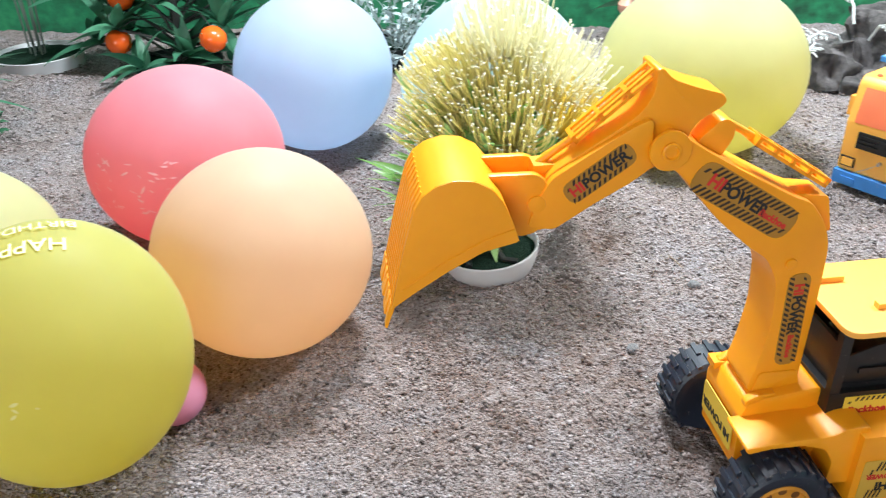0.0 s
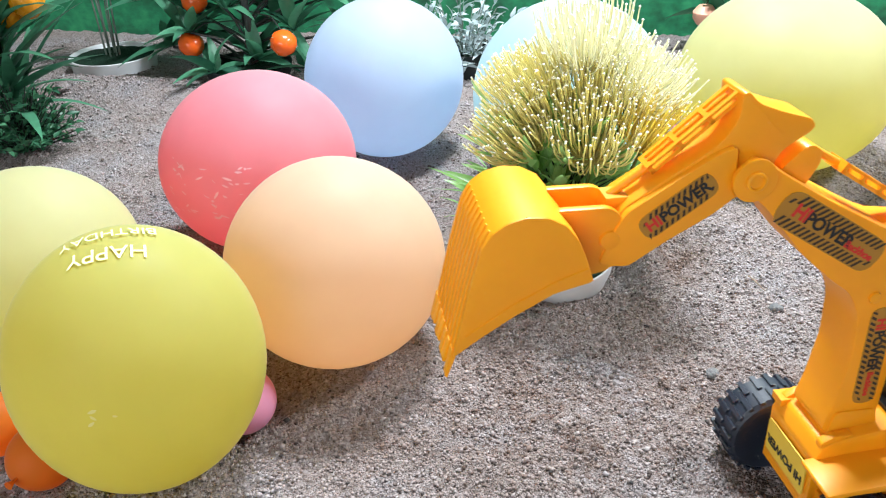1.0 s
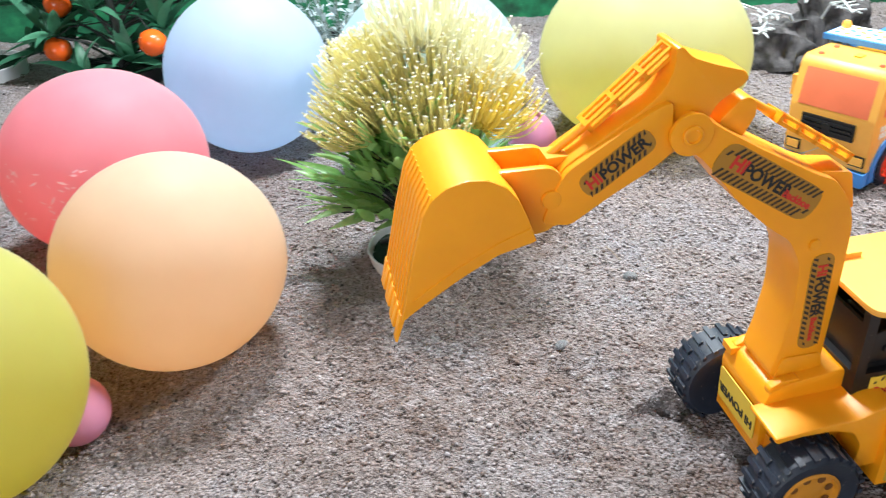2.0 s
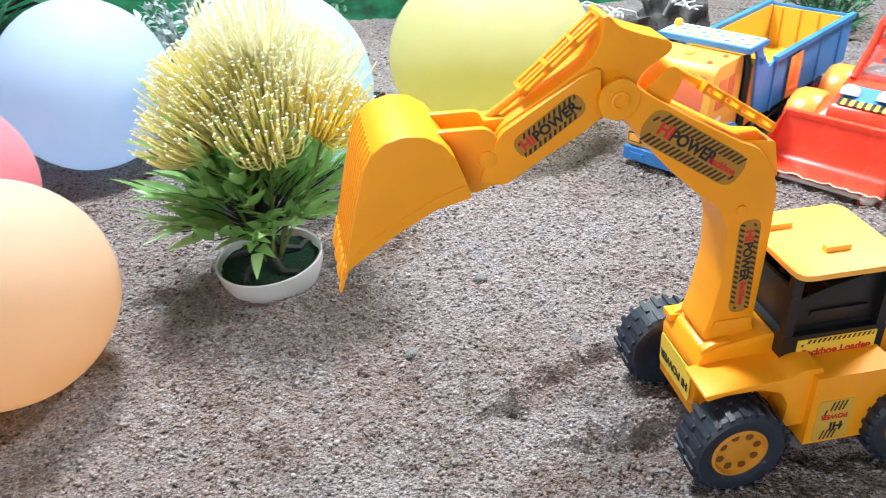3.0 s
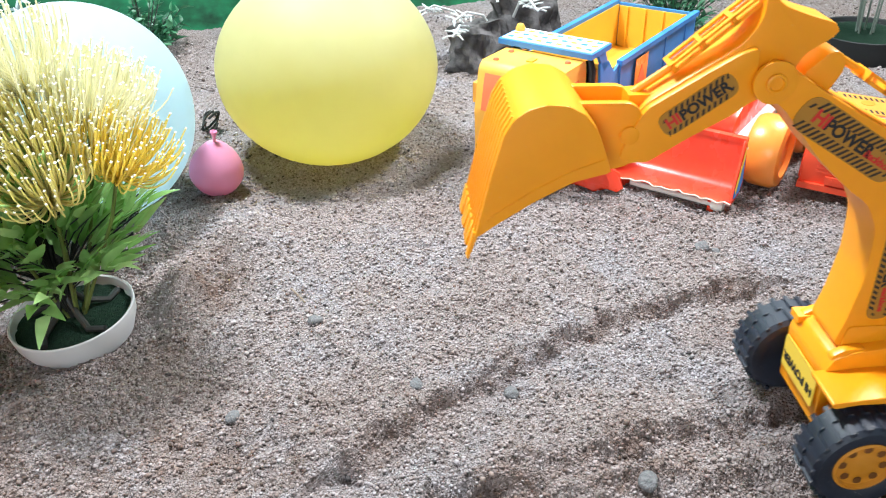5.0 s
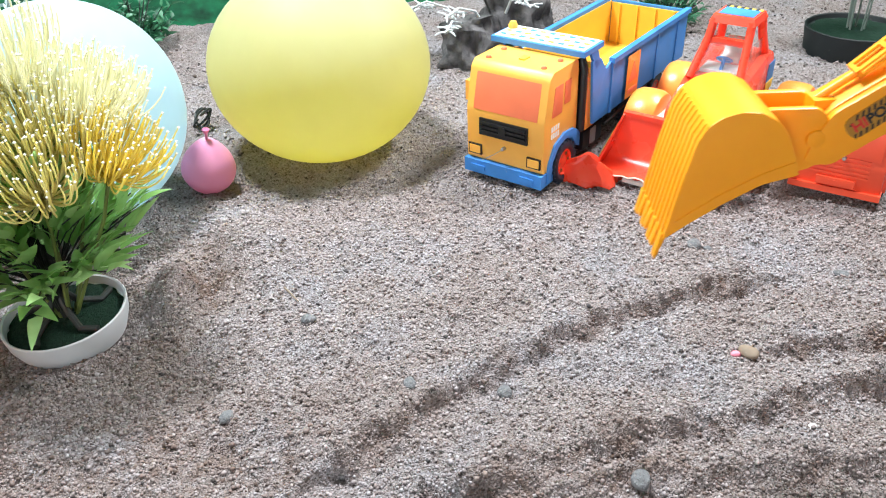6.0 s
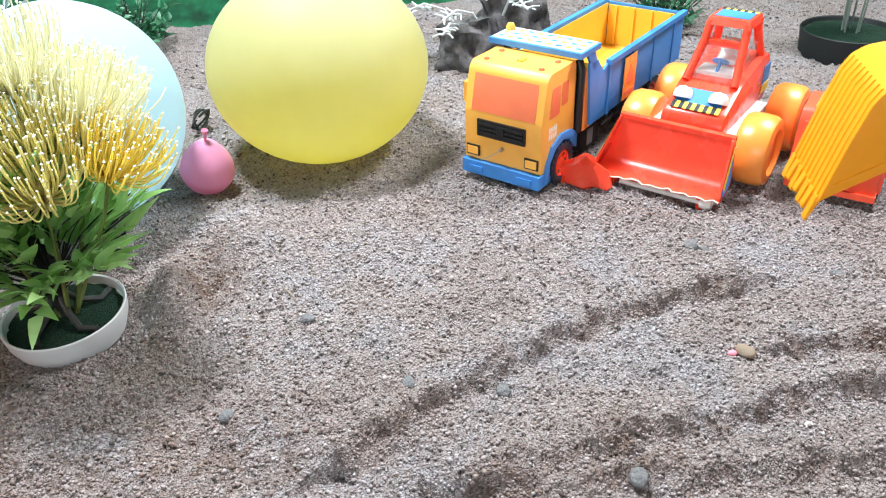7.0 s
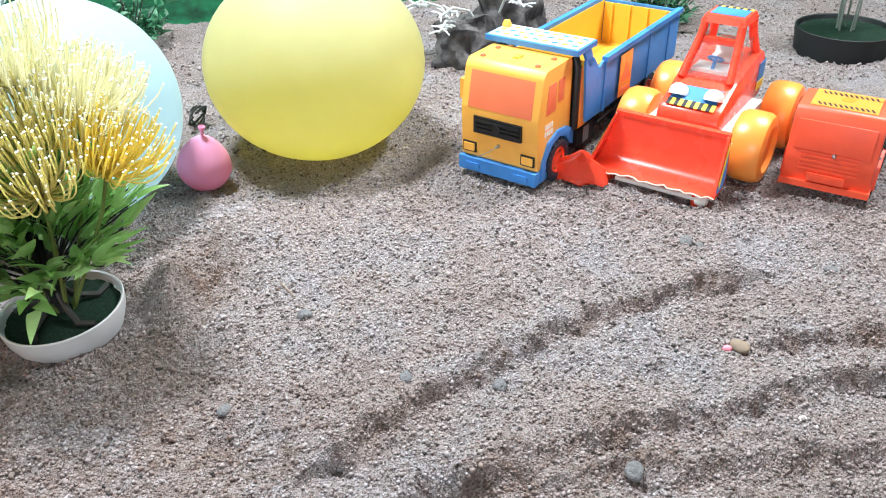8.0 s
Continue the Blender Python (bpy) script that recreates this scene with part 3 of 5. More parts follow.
# ---- excavator ----
def tread_wheel(name, r, width, mat_tyre, mat_rim, parent, m, side=1, lugs=22, spokes=8, rim_r=0.56):
    """A chunky toy wheel about local y; its outer face looks along side * y."""
    wheel = share(name, None, parent, m)
    rot = pose(0, 0, 0, -90 * side, 0, 0)
    h = width / 2
    tyre = lathe([(0, -0.8 * h), (rim_r * r, -0.8 * h), (0.7 * r, -h), (0.86 * r, -h), (0.95 * r, -0.8 * h), (0.95 * r, 0.8 * h), (0.86 * r, h), (0.68 * r, h), (rim_r * r, 0.82 * h)], 44, rot)
    part("tyre", tyre, mat_tyre, wheel, "", True)
    w = 0.05 * r * 22 / lugs
    first = part("tread_lug", box(-w, w, -0.47 * h, 0.47 * h, 0.92 * r, 1.0 * r, 0.02 * r), mat_tyre, wheel, "", False)
    first.matrix_basis = pose(0, -0.5 * h, 0)
    for i in range(lugs):
        for k in (-1, 1):
            if i or k > 0:
                share("tread_lug", first.data, wheel, pose(0, 0, 0, 0, 360 / lugs * (i + (0.5 if k > 0 else 0)), 0) @ pose(0, k * 0.5 * h, 0))
    s = rim_r * r
    rim = lathe([(0, -0.4 * h), (s, -0.4 * h), (s * 1.02, 0.86 * h), (s * 0.92, 0.92 * h), (s * 0.86, 0.72 * h), (s * 0.5, 0.66 * h), (s * 0.34, 0.74 * h), (0, 0.76 * h)], 36, rot)
    part("rim", rim, mat_rim, wheel)
    # Brown discs on the rim face: shade of its recesses given as colour.
    for i in range(spokes):
        a = 360 / spokes * i
        hole = bmesh.new()
        lathe([(0.13 * s, 0.69 * h), (0.15 * s, 0.725 * h), (0.10 * s, 0.73 * h), (0, 0.71 * h)], 10, rot, hole)
        hole.transform(pose(0, 0, 0, 0, a, 0) @ pose(0.68 * s, 0, 0))
        part("rim_hole", hole, M_RIM_SHADE, wheel)
    return wheel


def capsule(length, high, r):
    x, y = length / 2, high / 2
    return rounded([(-x, -y), (x, -y), (x, y), (-x, y)], r, 5)


def sticker(parent, m, length, high, words, stripe_slope=0.6, mat=None, bars=14, bar_mat=None, r=None, gap=(0, 0)):
    """A printed sticker in the xy plane of m with slanting bars and words: (text, size, x, y, material)."""
    b = bmesh.new()
    pts = capsule(length, high, r if r is not None else high * 0.5)
    lo, hi = [b.verts.new((x, y, -0.0006)) for x, y in pts], [b.verts.new((x, y, 0.0003)) for x, y in pts]
    b.faces.new(hi)
    k = len(pts)
    for i in range(k):
        b.faces.new((lo[i], lo[(i + 1) % k], hi[(i + 1) % k], hi[i]))
    st = part("sticker", b, mat or M_STICK, parent, "printed sticker with slanting bars", False)
    st.matrix_basis = m
    for i in range(bars):
        x = -length / 2 + length * (i + 0.5) / bars
        t = length / bars * 0.25
        for y0, y1 in ((-high * 0.47, -gap[1] / 2), (gap[1] / 2, high * 0.47)) if gap[1] else ((-high * 0.47, high * 0.47),):
            if abs(x) > length / 2 - high * 0.18:
                y0, y1 = y0 * 0.6, y1 * 0.6
            q = [(x - t + y0 * stripe_slope, y0), (x + t + y0 * stripe_slope, y0), (x + t + y1 * stripe_slope, y1), (x - t + y1 * stripe_slope, y1)]
            lim = length / 2 - high * 0.12
            q = [(max(-lim, min(lim, a)), c) for a, c in q]
            if abs(q[0][0] - q[1][0]) < 1e-5 or abs(q[2][0] - q[3][0]) < 1e-5:
                continue
            bb = bmesh.new()
            bb.faces.new([bb.verts.new((a, c, 0.00045)) for a, c in q])
            part("bar", bb, bar_mat or M_BAR, st, "", False)
    for text, size, x, y, material in words:
        letters(text, size, pose(x, y, 0.0006), material, st)
    return st


def excavator():
    ex = thing("excavator", "bright yellow plastic toy backhoe excavator with raised arm on black wheels", "toy excavator", pose(0.2766, 0.4701, 0))
    side = 0.02
    boom = slab([(0.1015, 0.3235), (0.0924, 0.3191), (0.0742, 0.3069), (0.0535, 0.2941), (0.0279, 0.2795), (0.0082, 0.2684), (-0.0037, 0.2638), (-0.0174, 0.246), (-0.0232, 0.2278), (-0.0240, 0.195), (-0.0232, 0.150), (-0.0225, 0.105), (0.0185, 0.104), (0.0125, 0.128),
                 (0.008, 0.165), (0.0105, 0.202), (0.021, 0.222), (0.034, 0.231), (0.061, 0.256), (0.092, 0.293), (0.112, 0.305)], -side, side, 0.0022, None, 0.008)
    part("boom", boom, M_DIG, ex)
    dip = slab([(0.196, 0.254), (0.172, 0.2577), (0.1473, 0.2738), (0.1228, 0.2876), (0.104, 0.297), (0.088, 0.306), (0.0854, 0.3176), (0.081, 0.3246), (0.0672, 0.3331), (0.0636, 0.3372), (0.0667, 0.3423), (0.0847, 0.3478),
                (0.1004, 0.3539), (0.107, 0.361), (0.1111, 0.3605), (0.111, 0.3494), (0.1138, 0.3409), (0.1199, 0.3325), (0.1314, 0.3243), (0.1518, 0.3117), (0.1743, 0.2975), (0.188, 0.280)], -0.0145, 0.0145, 0.0022, None, 0.005)
    part("dipper_arm", dip, M_DIG, ex)
    cheek_line = [(0.19, 0.262), (0.172, 0.2587), (0.1473, 0.2746), (0.1228, 0.2884), (0.11, 0.298), (0.112, 0.331), (0.1221, 0.3275), (0.1437, 0.3148), (0.1750, 0.2953), (0.184, 0.280)]
    cheek = slab(cheek_line, 0.011, side - 0.0005, 0.0012, None, 0.004)
    part("cheek_plate", cheek, M_DIG, ex)
    cheek = slab(cheek_line, -side + 0.0005, -0.011, 0.0012, None, 0.004)
    part("cheek_plate", cheek, M_DIG, ex)
    for s in (-1, 1):
        a, b = sorted((s * side, s * (side + 0.0035)))
        part("pivot_boss", disc(0.1005, 0.310, 0.0135, a, b, 32), M_DIG, ex)
        a, b = sorted((s * (side + 0.003), s * (side + 0.0065)))
        ring = lathe([(0.0045, -0.0017), (0.0062, -0.0017), (0.0062, 0.0012), (0.0055, 0.0017), (0.0045, 0.0017), (0.004, 0.0004), (0, 0.0003)], 20, pose(0.1005, s * (side + 0.0042), 0.310, -90 * s, 0, 0))
        part("pivot_pin", ring, M_DIG, ex)
        part("knuckle_pin", disc(0.003, 0.217, 0.0042, min(s * side, s * (side + 0.002)), max(s * side, s * (side + 0.002)), 18), M_DIG, ex)
    # hydraulic rails
    def rail(name, a, b, wide, tall, holes):
        a, b = Vector((a[0], 0, a[1])), Vector((b[0], 0, b[1]))
        n = (b - a).length
        bm = bmesh.new()
        for y in (-wide / 2, wide / 2 - 0.003):
            box(0, n, y, y + 0.003, 0, tall * 0.35, 0.0006, bm)
            box(0, n, y, y + 0.003, tall * 0.72, tall, 0.0006, bm)
        for i in range(holes + 1):
            x = (n - 0.003) * i / holes
            box(x, x + 0.003, -wide / 2, wide / 2, 0, tall, 0.0006, bm)
        box(0, n, -wide / 2 + 0.003, wide / 2 - 0.003, 0, tall * 0.3, 0.0005, bm)
        x = (b - a).normalized()
        bm.transform(plane_matrix(a, x, (0, 1, 0)))
        part(name, bm, M_DIG, ex)
    rail("dipper_cylinder", (0.157, 0.3125), (0.1055, 0.3560), 0.015, -0.0060, 3)
    part("dipper_rod", tube([(0.180, 0, 0.2985), (0.155, 0, 0.3160)], 0.0026, 10), M_DIG, ex)
    part("rod_clevis", box(0.170, 0.184, -0.008, 0.008, 0.288, 0.300, 0.002), M_DIG, ex)
    rail("boom_cylinder", (0.0385, 0.3035), (-0.0170, 0.2680), 0.018, -0.0070, 4)
    part("boom_rod", tube([(0.060, 0, 0.3205), (0.032, 0, 0.3040)], 0.0026, 10), M_DIG, ex)
    part("boom_clevis", slab([(0.0615, 0.296), (0.079, 0.306), (0.077, 0.3115), (0.0647, 0.3232), (0.0593, 0.324), (0.0537, 0.3199), (0.0533, 0.3113)], -0.0105, 0.0105, 0.0018, None, 0.005), M_DIG, ex)
    part("cylinder_mount", slab([(0.0178, 0.2684), (-0.0008, 0.2668), (-0.0189, 0.2640), (-0.0256, 0.2361), (-0.012, 0.240)], -0.013, 0.013, 0.0015, None, 0.003), M_DIG, ex)
    # bucket linkage and bucket
    for y0, y1 in ((0.012, 0.018), (-0.018, -0.012)):
        part("bucket_link", slab([(0.218, 0.300), (0.184, 0.299), (0.177, 0.293), (0.175, 0.274), (0.182, 0.257), (0.196, 0.254), (0.207, 0.272)], y0, y1, 0.0015, None, 0.005), M_DIG, ex)
    part("link_pin", disc(0.184, 0.278, 0.006, -0.02, 0.02, 18), M_DIG, ex)
    prof = [(0.2815, 0.219), (0.2715, 0.262), (0.264, 0.289), (0.2585, 0.2985), (0.250, 0.3045), (0.2385, 0.3075), (0.226, 0.306), (0.2155, 0.300), (0.208, 0.290), (0.203, 0.277), (0.198, 0.262)]
    hw = 0.036
    bucket = share("bucket", None, ex, Matrix())
    th = 0.0024
    cx, cz = 0.238, 0.265
    inner = [(x + (cx - x) * th / math.hypot(cx - x, cz - z), z + (cz - z) * th / math.hypot(cx - x, cz - z)) for x, z in prof]
    shell = bmesh.new()
    ring = [(x, z) for x, z in prof] + [(x, z) for x, z in inner[::-1]]
    a, c = [shell.verts.new((x, -hw, z)) for x, z in ring], [shell.verts.new((x, hw, z)) for x, z in ring]
    for i in range(len(ring)):
        j = (i + 1) % len(ring)
        shell.faces.new((a[i], c[i], c[j], a[j]))
    n = len(prof)
    for row in (a, c):
        for i in range(n - 1):
            shell.faces.new((row[i], row[i + 1], row[2 * n - 2 - i], row[2 * n - 1 - i]))
    part("back_plate", shell, M_DIG, bucket)
    outline = prof + [(0.221, 0.2565), (0.245, 0.2435), (0.266, 0.230)]
    for y0, y1 in ((hw - th, hw + 0.001), (-hw - 0.001, -hw + th)):
        part("side_plate", slab(outline, y0, y1, 0.0007, None, 0.003), M_DIG, bucket)
    for y0 in (hw + 0.0002, -hw - 0.0018):
        for d in (0.008,):
            part("side_rib", slab([(0.2015, 0.262 + d), (0.221, 0.2555 + d), (0.246, 0.2425 + d), (0.274, 0.222 + d * 1.25), (0.274, 0.2235 + d * 1.25), (0.246, 0.244 + d), (0.221, 0.257 + d), (0.202, 0.2638 + d)], y0, y0 + 0.0016, 0.0003, None, 0), M_DIG, bucket)
    for i in range(9):
        y = -hw + 0.005 + (2 * hw - 0.01) * i / 8
        part("back_rib", slab([(0.2822, 0.220), (0.2724, 0.262), (0.2645, 0.290), (0.259, 0.2995), (0.2575, 0.2985), (0.263, 0.289), (0.2705, 0.262), (0.280, 0.220)], y - 0.0011, y + 0.0011, 0.0004, None, 0), M_DIG, bucket)
    for i in range(7):
        y = -hw + 0.0048 + (2 * hw - 0.0096) * i / 6
        dz = (0.0, 0.004, 0.001, 0.005, 0.002, 0.004, 0.0)[i]
        part("tooth", slab([(0.2820, 0.223), (0.2868, 0.204 + dz), (0.2852, 0.203 + dz), (0.2785, 0.221)], y - 0.0035, y + 0.0035, 0.0004, None, 0.0008), M_DIG, bucket, "worn frayed tooth")
    # stickers on both sides of the arm
    for s in (1, -1):
        y = s * (side + 0.0003)
        sticker(ex, plane_matrix((0.1443, s * side, 0.2968), (-s * 0.813, 0, s * 0.582), (0.582, 0, 0.813)), 0.051, 0.0160,
                [("HI", 0.0098, -0.0170, 0, M_INKRED), ("POWER", 0.0096, 0.0045, 0, M_INK)], bars=13, gap=(0, 0.0082))
        sticker(ex, plane_matrix((0.0444, y, 0.2690), (-s * 0.839, 0, -s * 0.545), (-0.545, 0, 0.839)), 0.086, 0.0245,
                [("HI", 0.0125, -0.0265, 0.001, M_INKRED), ("POWER", 0.0115, -0.002, 0.0005, M_INK), ("Backhoe", 0.0070, 0.026, -0.001, M_INKRED)], bars=20, gap=(0, 0.0098))
        sticker(ex, plane_matrix((-0.0075, y, 0.1680), (-0.03, 0, -1), (-s, 0, s * 0.03)), 0.080, 0.0165,
                [("HI", 0.0098, -0.027, 0, M_INKRED), ("POWER", 0.0096, -0.005, 0, M_INK), ("Backhoe", 0.0060, 0.023, 0.0005, M_INKRED)], bars=18, gap=(0, 0.0082))
    # chassis
    body = slab([(0.023, 0.043), (0.025, 0.088), (0.020, 0.100), (0.006, 0.1055), (-0.034, 0.1115), (-0.038, 0.108), (-0.038, 0.043)], -0.031, 0.031, 0.002, None, 0.003)
    part("front_block", body, M_DIG, ex)
    part("front_shelf", box(0.012, 0.025, -0.033, -0.020, 0.096, 0.102, 0.0015), M_DIG, ex)
    for s in (-1, 1):
        part("slew_bracket", slab([(0.021, 0.094), (0.021, 0.102), (0.012, 0.107), (-0.002, 0.108), (-0.002, 0.094)], s * 0.0255 - 0.0035, s * 0.0255 + 0.0035, 0.001, None, 0.002), M_DIG, ex)
    part("boom_foot", slab([(0.014, 0.098), (0.010, 0.122), (-0.020, 0.122), (-0.026, 0.100)], -0.0215, 0.0215, 0.0015, None, 0.004), M_DIG, ex)
    part("belly", box(-0.185, 0.018, -0.04, 0.04, 0.030, 0.060, 0.003), M_DIG, ex)
    for s in (-1, 1):
        f = [(0.032, 0.083), (0.034, 0.0885), (0.0, 0.092), (-0.030, 0.0925), (-0.044, 0.0985), (-0.06, 0.0985), (-0.06, 0.044), (-0.034, 0.044), (-0.036, 0.066), (-0.028, 0.080), (-0.010, 0.086), (0.015, 0.086)]
        if s < 0:
            f = [(-0.030, 0.0925), (-0.044, 0.0985), (-0.06, 0.0985), (-0.06, 0.044), (-0.034, 0.044), (-0.036, 0.066)]
        y0, y1 = sorted((s * 0.028, s * 0.064))
        part("fender", slab(f, y0, y1, 0.0014, None, 0.004), M_DIG, ex)
        y0, y1 = sorted((s * 0.03, s * 0.070))
        part("step_box", box(-0.118, -0.052, y0, y1, 0.028, 0.0935, 0.003), M_DIG, ex)
        m = plane_matrix((-0.073, s * 0.0702, 0.050), (s * 1, 0, 0), (0, 0, -1))
        sticker(ex, m, 0.030, 0.040, [("HI", 0.011, -0.003, 0.006, M_INK), ("POWER", 0.0064, 0.0, -0.004, M_INKRED)], 0.25, M_STICK2, 9, None, 0.003, (0, 0.019))
    m = plane_matrix((0.0262, 0.0, 0.066), (0, -1, 0), (-0.03, 0, -1))
    sticker(ex, m, 0.054, 0.030, [("HI POWER", 0.0105, 0, 0.003, M_INK)], 0.4, M_STRIPE_Y, 3, M_STICK2, 0.003, (0, 0.029))
    # cab
    cab = share("cab", None, ex, Matrix())
    part("cab_base", box(-0.122, -0.036, -0.042, 0.042, 0.088, 0.113, 0.0015), M_BLACK, cab)
    for x in (-0.040, -0.117):
        for y in (-0.0385, 0.0385):
            part("cab_post", box(x - 0.004, x + 0.004, y - 0.0032, y + 0.0032, 0.112, 0.166, 0.0006), M_BLACK, cab)
    part("cab_floor", box(-0.115, -0.043, -0.036, 0.036, 0.112, 0.117, 0.001), M_BLACK, cab)
    part("seat", slab([(-0.105, 0.117), (-0.070, 0.117), (-0.070, 0.128), (-0.092, 0.129), (-0.098, 0.150), (-0.106, 0.150)], -0.016, 0.016, 0.002, None, 0.004), M_BLACK, cab)
    part("dashboard", box(-0.058, -0.044, -0.03, 0.03, 0.117, 0.132, 0.002), M_BLACK, cab)
    part("steering_wheel", lathe([(0.008, 0), (0.0095, 0.0015), (0.011, 0), (0.0095, -0.0015), (0.008, 0)], 20, pose(-0.062, 0, 0.137, 0, -40, 0)), M_BLACK, cab)
    for s in (-1, 1):
        ya, yb = sorted((s * 0.0335, s * 0.0355))
        part("door_panel", slab([(-0.115, 0.113), (-0.043, 0.113), (-0.043, 0.140), (-0.070, 0.150), (-0.115, 0.160)], ya, yb, 0.0006, None, 0.003), M_BLACK, cab)
        ya, yb = sorted((s * 0.0345, s * 0.0375))
        part("door_rib", box(-0.105, -0.058, ya, yb, 0.127, 0.131, 0.0008), M_BLACK, cab)
    part("front_panel", box(-0.045, -0.042, -0.035, 0.035, 0.113, 0.150, 0.0008), M_BLACK, cab)
    part("rear_wall", box(-0.121, -0.117, -0.036, 0.036, 0.113, 0.148, 0.0008), M_BLACK, cab)
    roof = rounded_plate(-0.127, -0.036, -0.047, 0.047, 0.1655, 0.1710, 0.012)
    part("roof", roof, M_DIG_TOPLIT, cab)
    for x, y in ((-0.058, -0.022), (-0.082, 0.018)):
        part("roof_rib", box(x - 0.010, x + 0.010, y - 0.003, y + 0.003, 0.1705, 0.1755, 0.0015), M_DIG_TOPLIT, cab)
    for s in (-1, 1):
        sticker(ex, plane_matrix((-0.082, s * 0.0423, 0.0995), (-s, 0, 0), (0, 0, 1)), 0.066, 0.019, [("Backhoe Loader", 0.0088, 0.0, -0.0035, M_INKRED)], 0.5, M_STRIPE_Y, 16, None, 0.001, (0, 0.0105))
    part("engine_hood", slab([(-0.122, 0.06), (-0.122, 0.112), (-0.170, 0.106), (-0.186, 0.095), (-0.190, 0.06)], -0.034, 0.034, 0.003, None, 0.006), M_DIG, ex)
    part("exhaust_pipe", tube([(-0.145, -0.02, 0.10), (-0.145, -0.02, 0.140)], 0.004, 10), M_BLACK, ex)
    for x in (0.006, -0.138):
        part("axle", tube([(x, -0.06, 0.039), (x, 0.06, 0.039)], 0.004, 10), M_BLACK, ex)
    wheels = []
    for x, y in ((0.006, 0.064), (0.006, -0.064), (-0.138, 0.064), (-0.138, -0.064)):
        wheels.append(tread_wheel("wheel", 0.0395, 0.033, M_TYRE, M_RIM, ex, pose(x, y, 0.0395), 1 if y > 0 else -1))
    return ex, wheels


digger, digger_wheels = excavator()


# ---- parked toys ----
def dump_truck():
    tr = thing("dump_truck", "amber and blue plastic toy dump truck parked on sand", "toy truck", pose(0.5775, 0.967, 0.0, 0, 0, -140))
    w = 0.056
    cab = share("cab", None, tr, Matrix())
    shell = slab([(0.0, 0.030), (0.002, 0.098), (-0.008, 0.150), (-0.016, 0.158), (-0.078, 0.158), (-0.082, 0.152), (-0.086, 0.056), (-0.066, 0.066), (-0.040, 0.066), (-0.024, 0.054), (-0.018, 0.030)], -w, w, 0.003, None, 0.004)
    part("cab_shell", shell, M_TRUCK, cab)
    part("windscreen", slab([(0.0025, 0.099), (-0.0072, 0.146), (-0.0102, 0.146), (-0.001, 0.099)], -0.046, 0.046, 0.0008, None, 0), M_CORAL, cab)
    for s in (-1, 1):
        y0, y1 = sorted((s * (w - 0.002), s * (w + 0.0006)))
        part("side_window", slab([(-0.016, 0.100), (-0.022, 0.138), (-0.042, 0.138), (-0.042, 0.100)], y0, y1, 0.0005, None, 0.002), M_CORAL, cab)
        part("side_window", slab([(-0.047, 0.108), (-0.047, 0.138), (-0.063, 0.138), (-0.063, 0.108)], y0, y1, 0.0005, None, 0.002), M_CORAL, cab)
        y0, y1 = sorted((s * (w - 0.001), s * (w + 0.007)))
        if s < 0:
            part("mirror", box(-0.016, -0.006, y0, y1, 0.104, 0.130, 0.002), M_TRUCK, cab)
        part("headlight_frame", box(-0.001, 0.0026, s * 0.043 - 0.0098, s * 0.043 + 0.0098, 0.037, 0.0510, 0.0015), M_BLACK, cab)
        part("headlight", box(0.0, 0.0036, s * 0.043 - 0.0080, s * 0.043 + 0.0080, 0.0388, 0.0492, 0.0012), M_TRUCK, cab)
        for i in range(2):
            for j in range(4):
                part("print_bar", box(-0.020 - j * 0.0055, -0.0165 - j * 0.0055, min(s * w, s * (w + 0.0004)), max(s * w, s * (w + 0.0004)), 0.072 + i * 0.009, 0.079 + i * 0.009, 0), M_PRINT, cab, "unreadable white print", False)
        f = [(-0.016, 0.014), (-0.020, 0.040), (-0.034, 0.056), (-0.052, 0.061), (-0.070, 0.056), (-0.084, 0.040), (-0.092, 0.036), (-0.092, 0.058), (-0.074, 0.068), (-0.048, 0.071), (-0.024, 0.062), (-0.010, 0.040), (-0.008, 0.014)]
        y0, y1 = sorted((s * (w - 0.006), s * (w + 0.003)))
        part("wheel_arch", slab(f, y0, y1, 0.0008, None, 0.002), M_BLUE, cab)
    part("bumper", box(-0.026, 0.006, -w - 0.001, w + 0.001, 0.012, 0.030, 0.003), M_BLUE, cab)
    for s in (-1, 1):
        part("fog_lamp", box(0.0045, 0.0075, s * 0.036 - 0.010, s * 0.036 + 0.010, 0.017, 0.024, 0.001), M_BLUE, cab)
    part("grille", box(-0.001, 0.0042, -0.036, 0.034, 0.0665, 0.089, 0.002), M_BLACK, cab)
    for z in (0.0715, 0.077, 0.0825):
        part("grille_slat", box(0.0035, 0.0062, -0.033, 0.031, z, z + 0.0028, 0.0008), M_BLACK, cab)
    part("badge", disc(-0.001, 0.0, 0.006, -0.001, 0.001, 18), M_BLACK, cab).matrix_basis = pose(0.006, 0, 0.078, 0, 0, 90)
    part("tow_knob", lathe([(0, 0.004), (0.002, 0.003), (0.0025, 0), (0.0025, -0.004)], 12, pose(0.004, 0, 0.054, 0, 90, 0)), M_GREY, cab)
    part("tow_string", tube([(0.006, 0, 0.054), (0.010, -0.010, 0.046), (0.012, -0.026, 0.036)], 0.0005, 4), M_GREY, cab)
    for x, y in ((-0.024, -0.040), (-0.024, 0.038), (-0.060, -0.040), (-0.058, 0.042)):
        part("roof_lamp", lathe([(0.004, -0.001), (0.004, 0.001), (0.0028, 0.003), (0, 0.0036)], 14, pose(x, y, 0.158)), M_CORAL, cab)
    part("roof_hatch", box(-0.050, -0.036, -0.004, 0.004, 0.157, 0.160, 0.001), M_BED, cab)
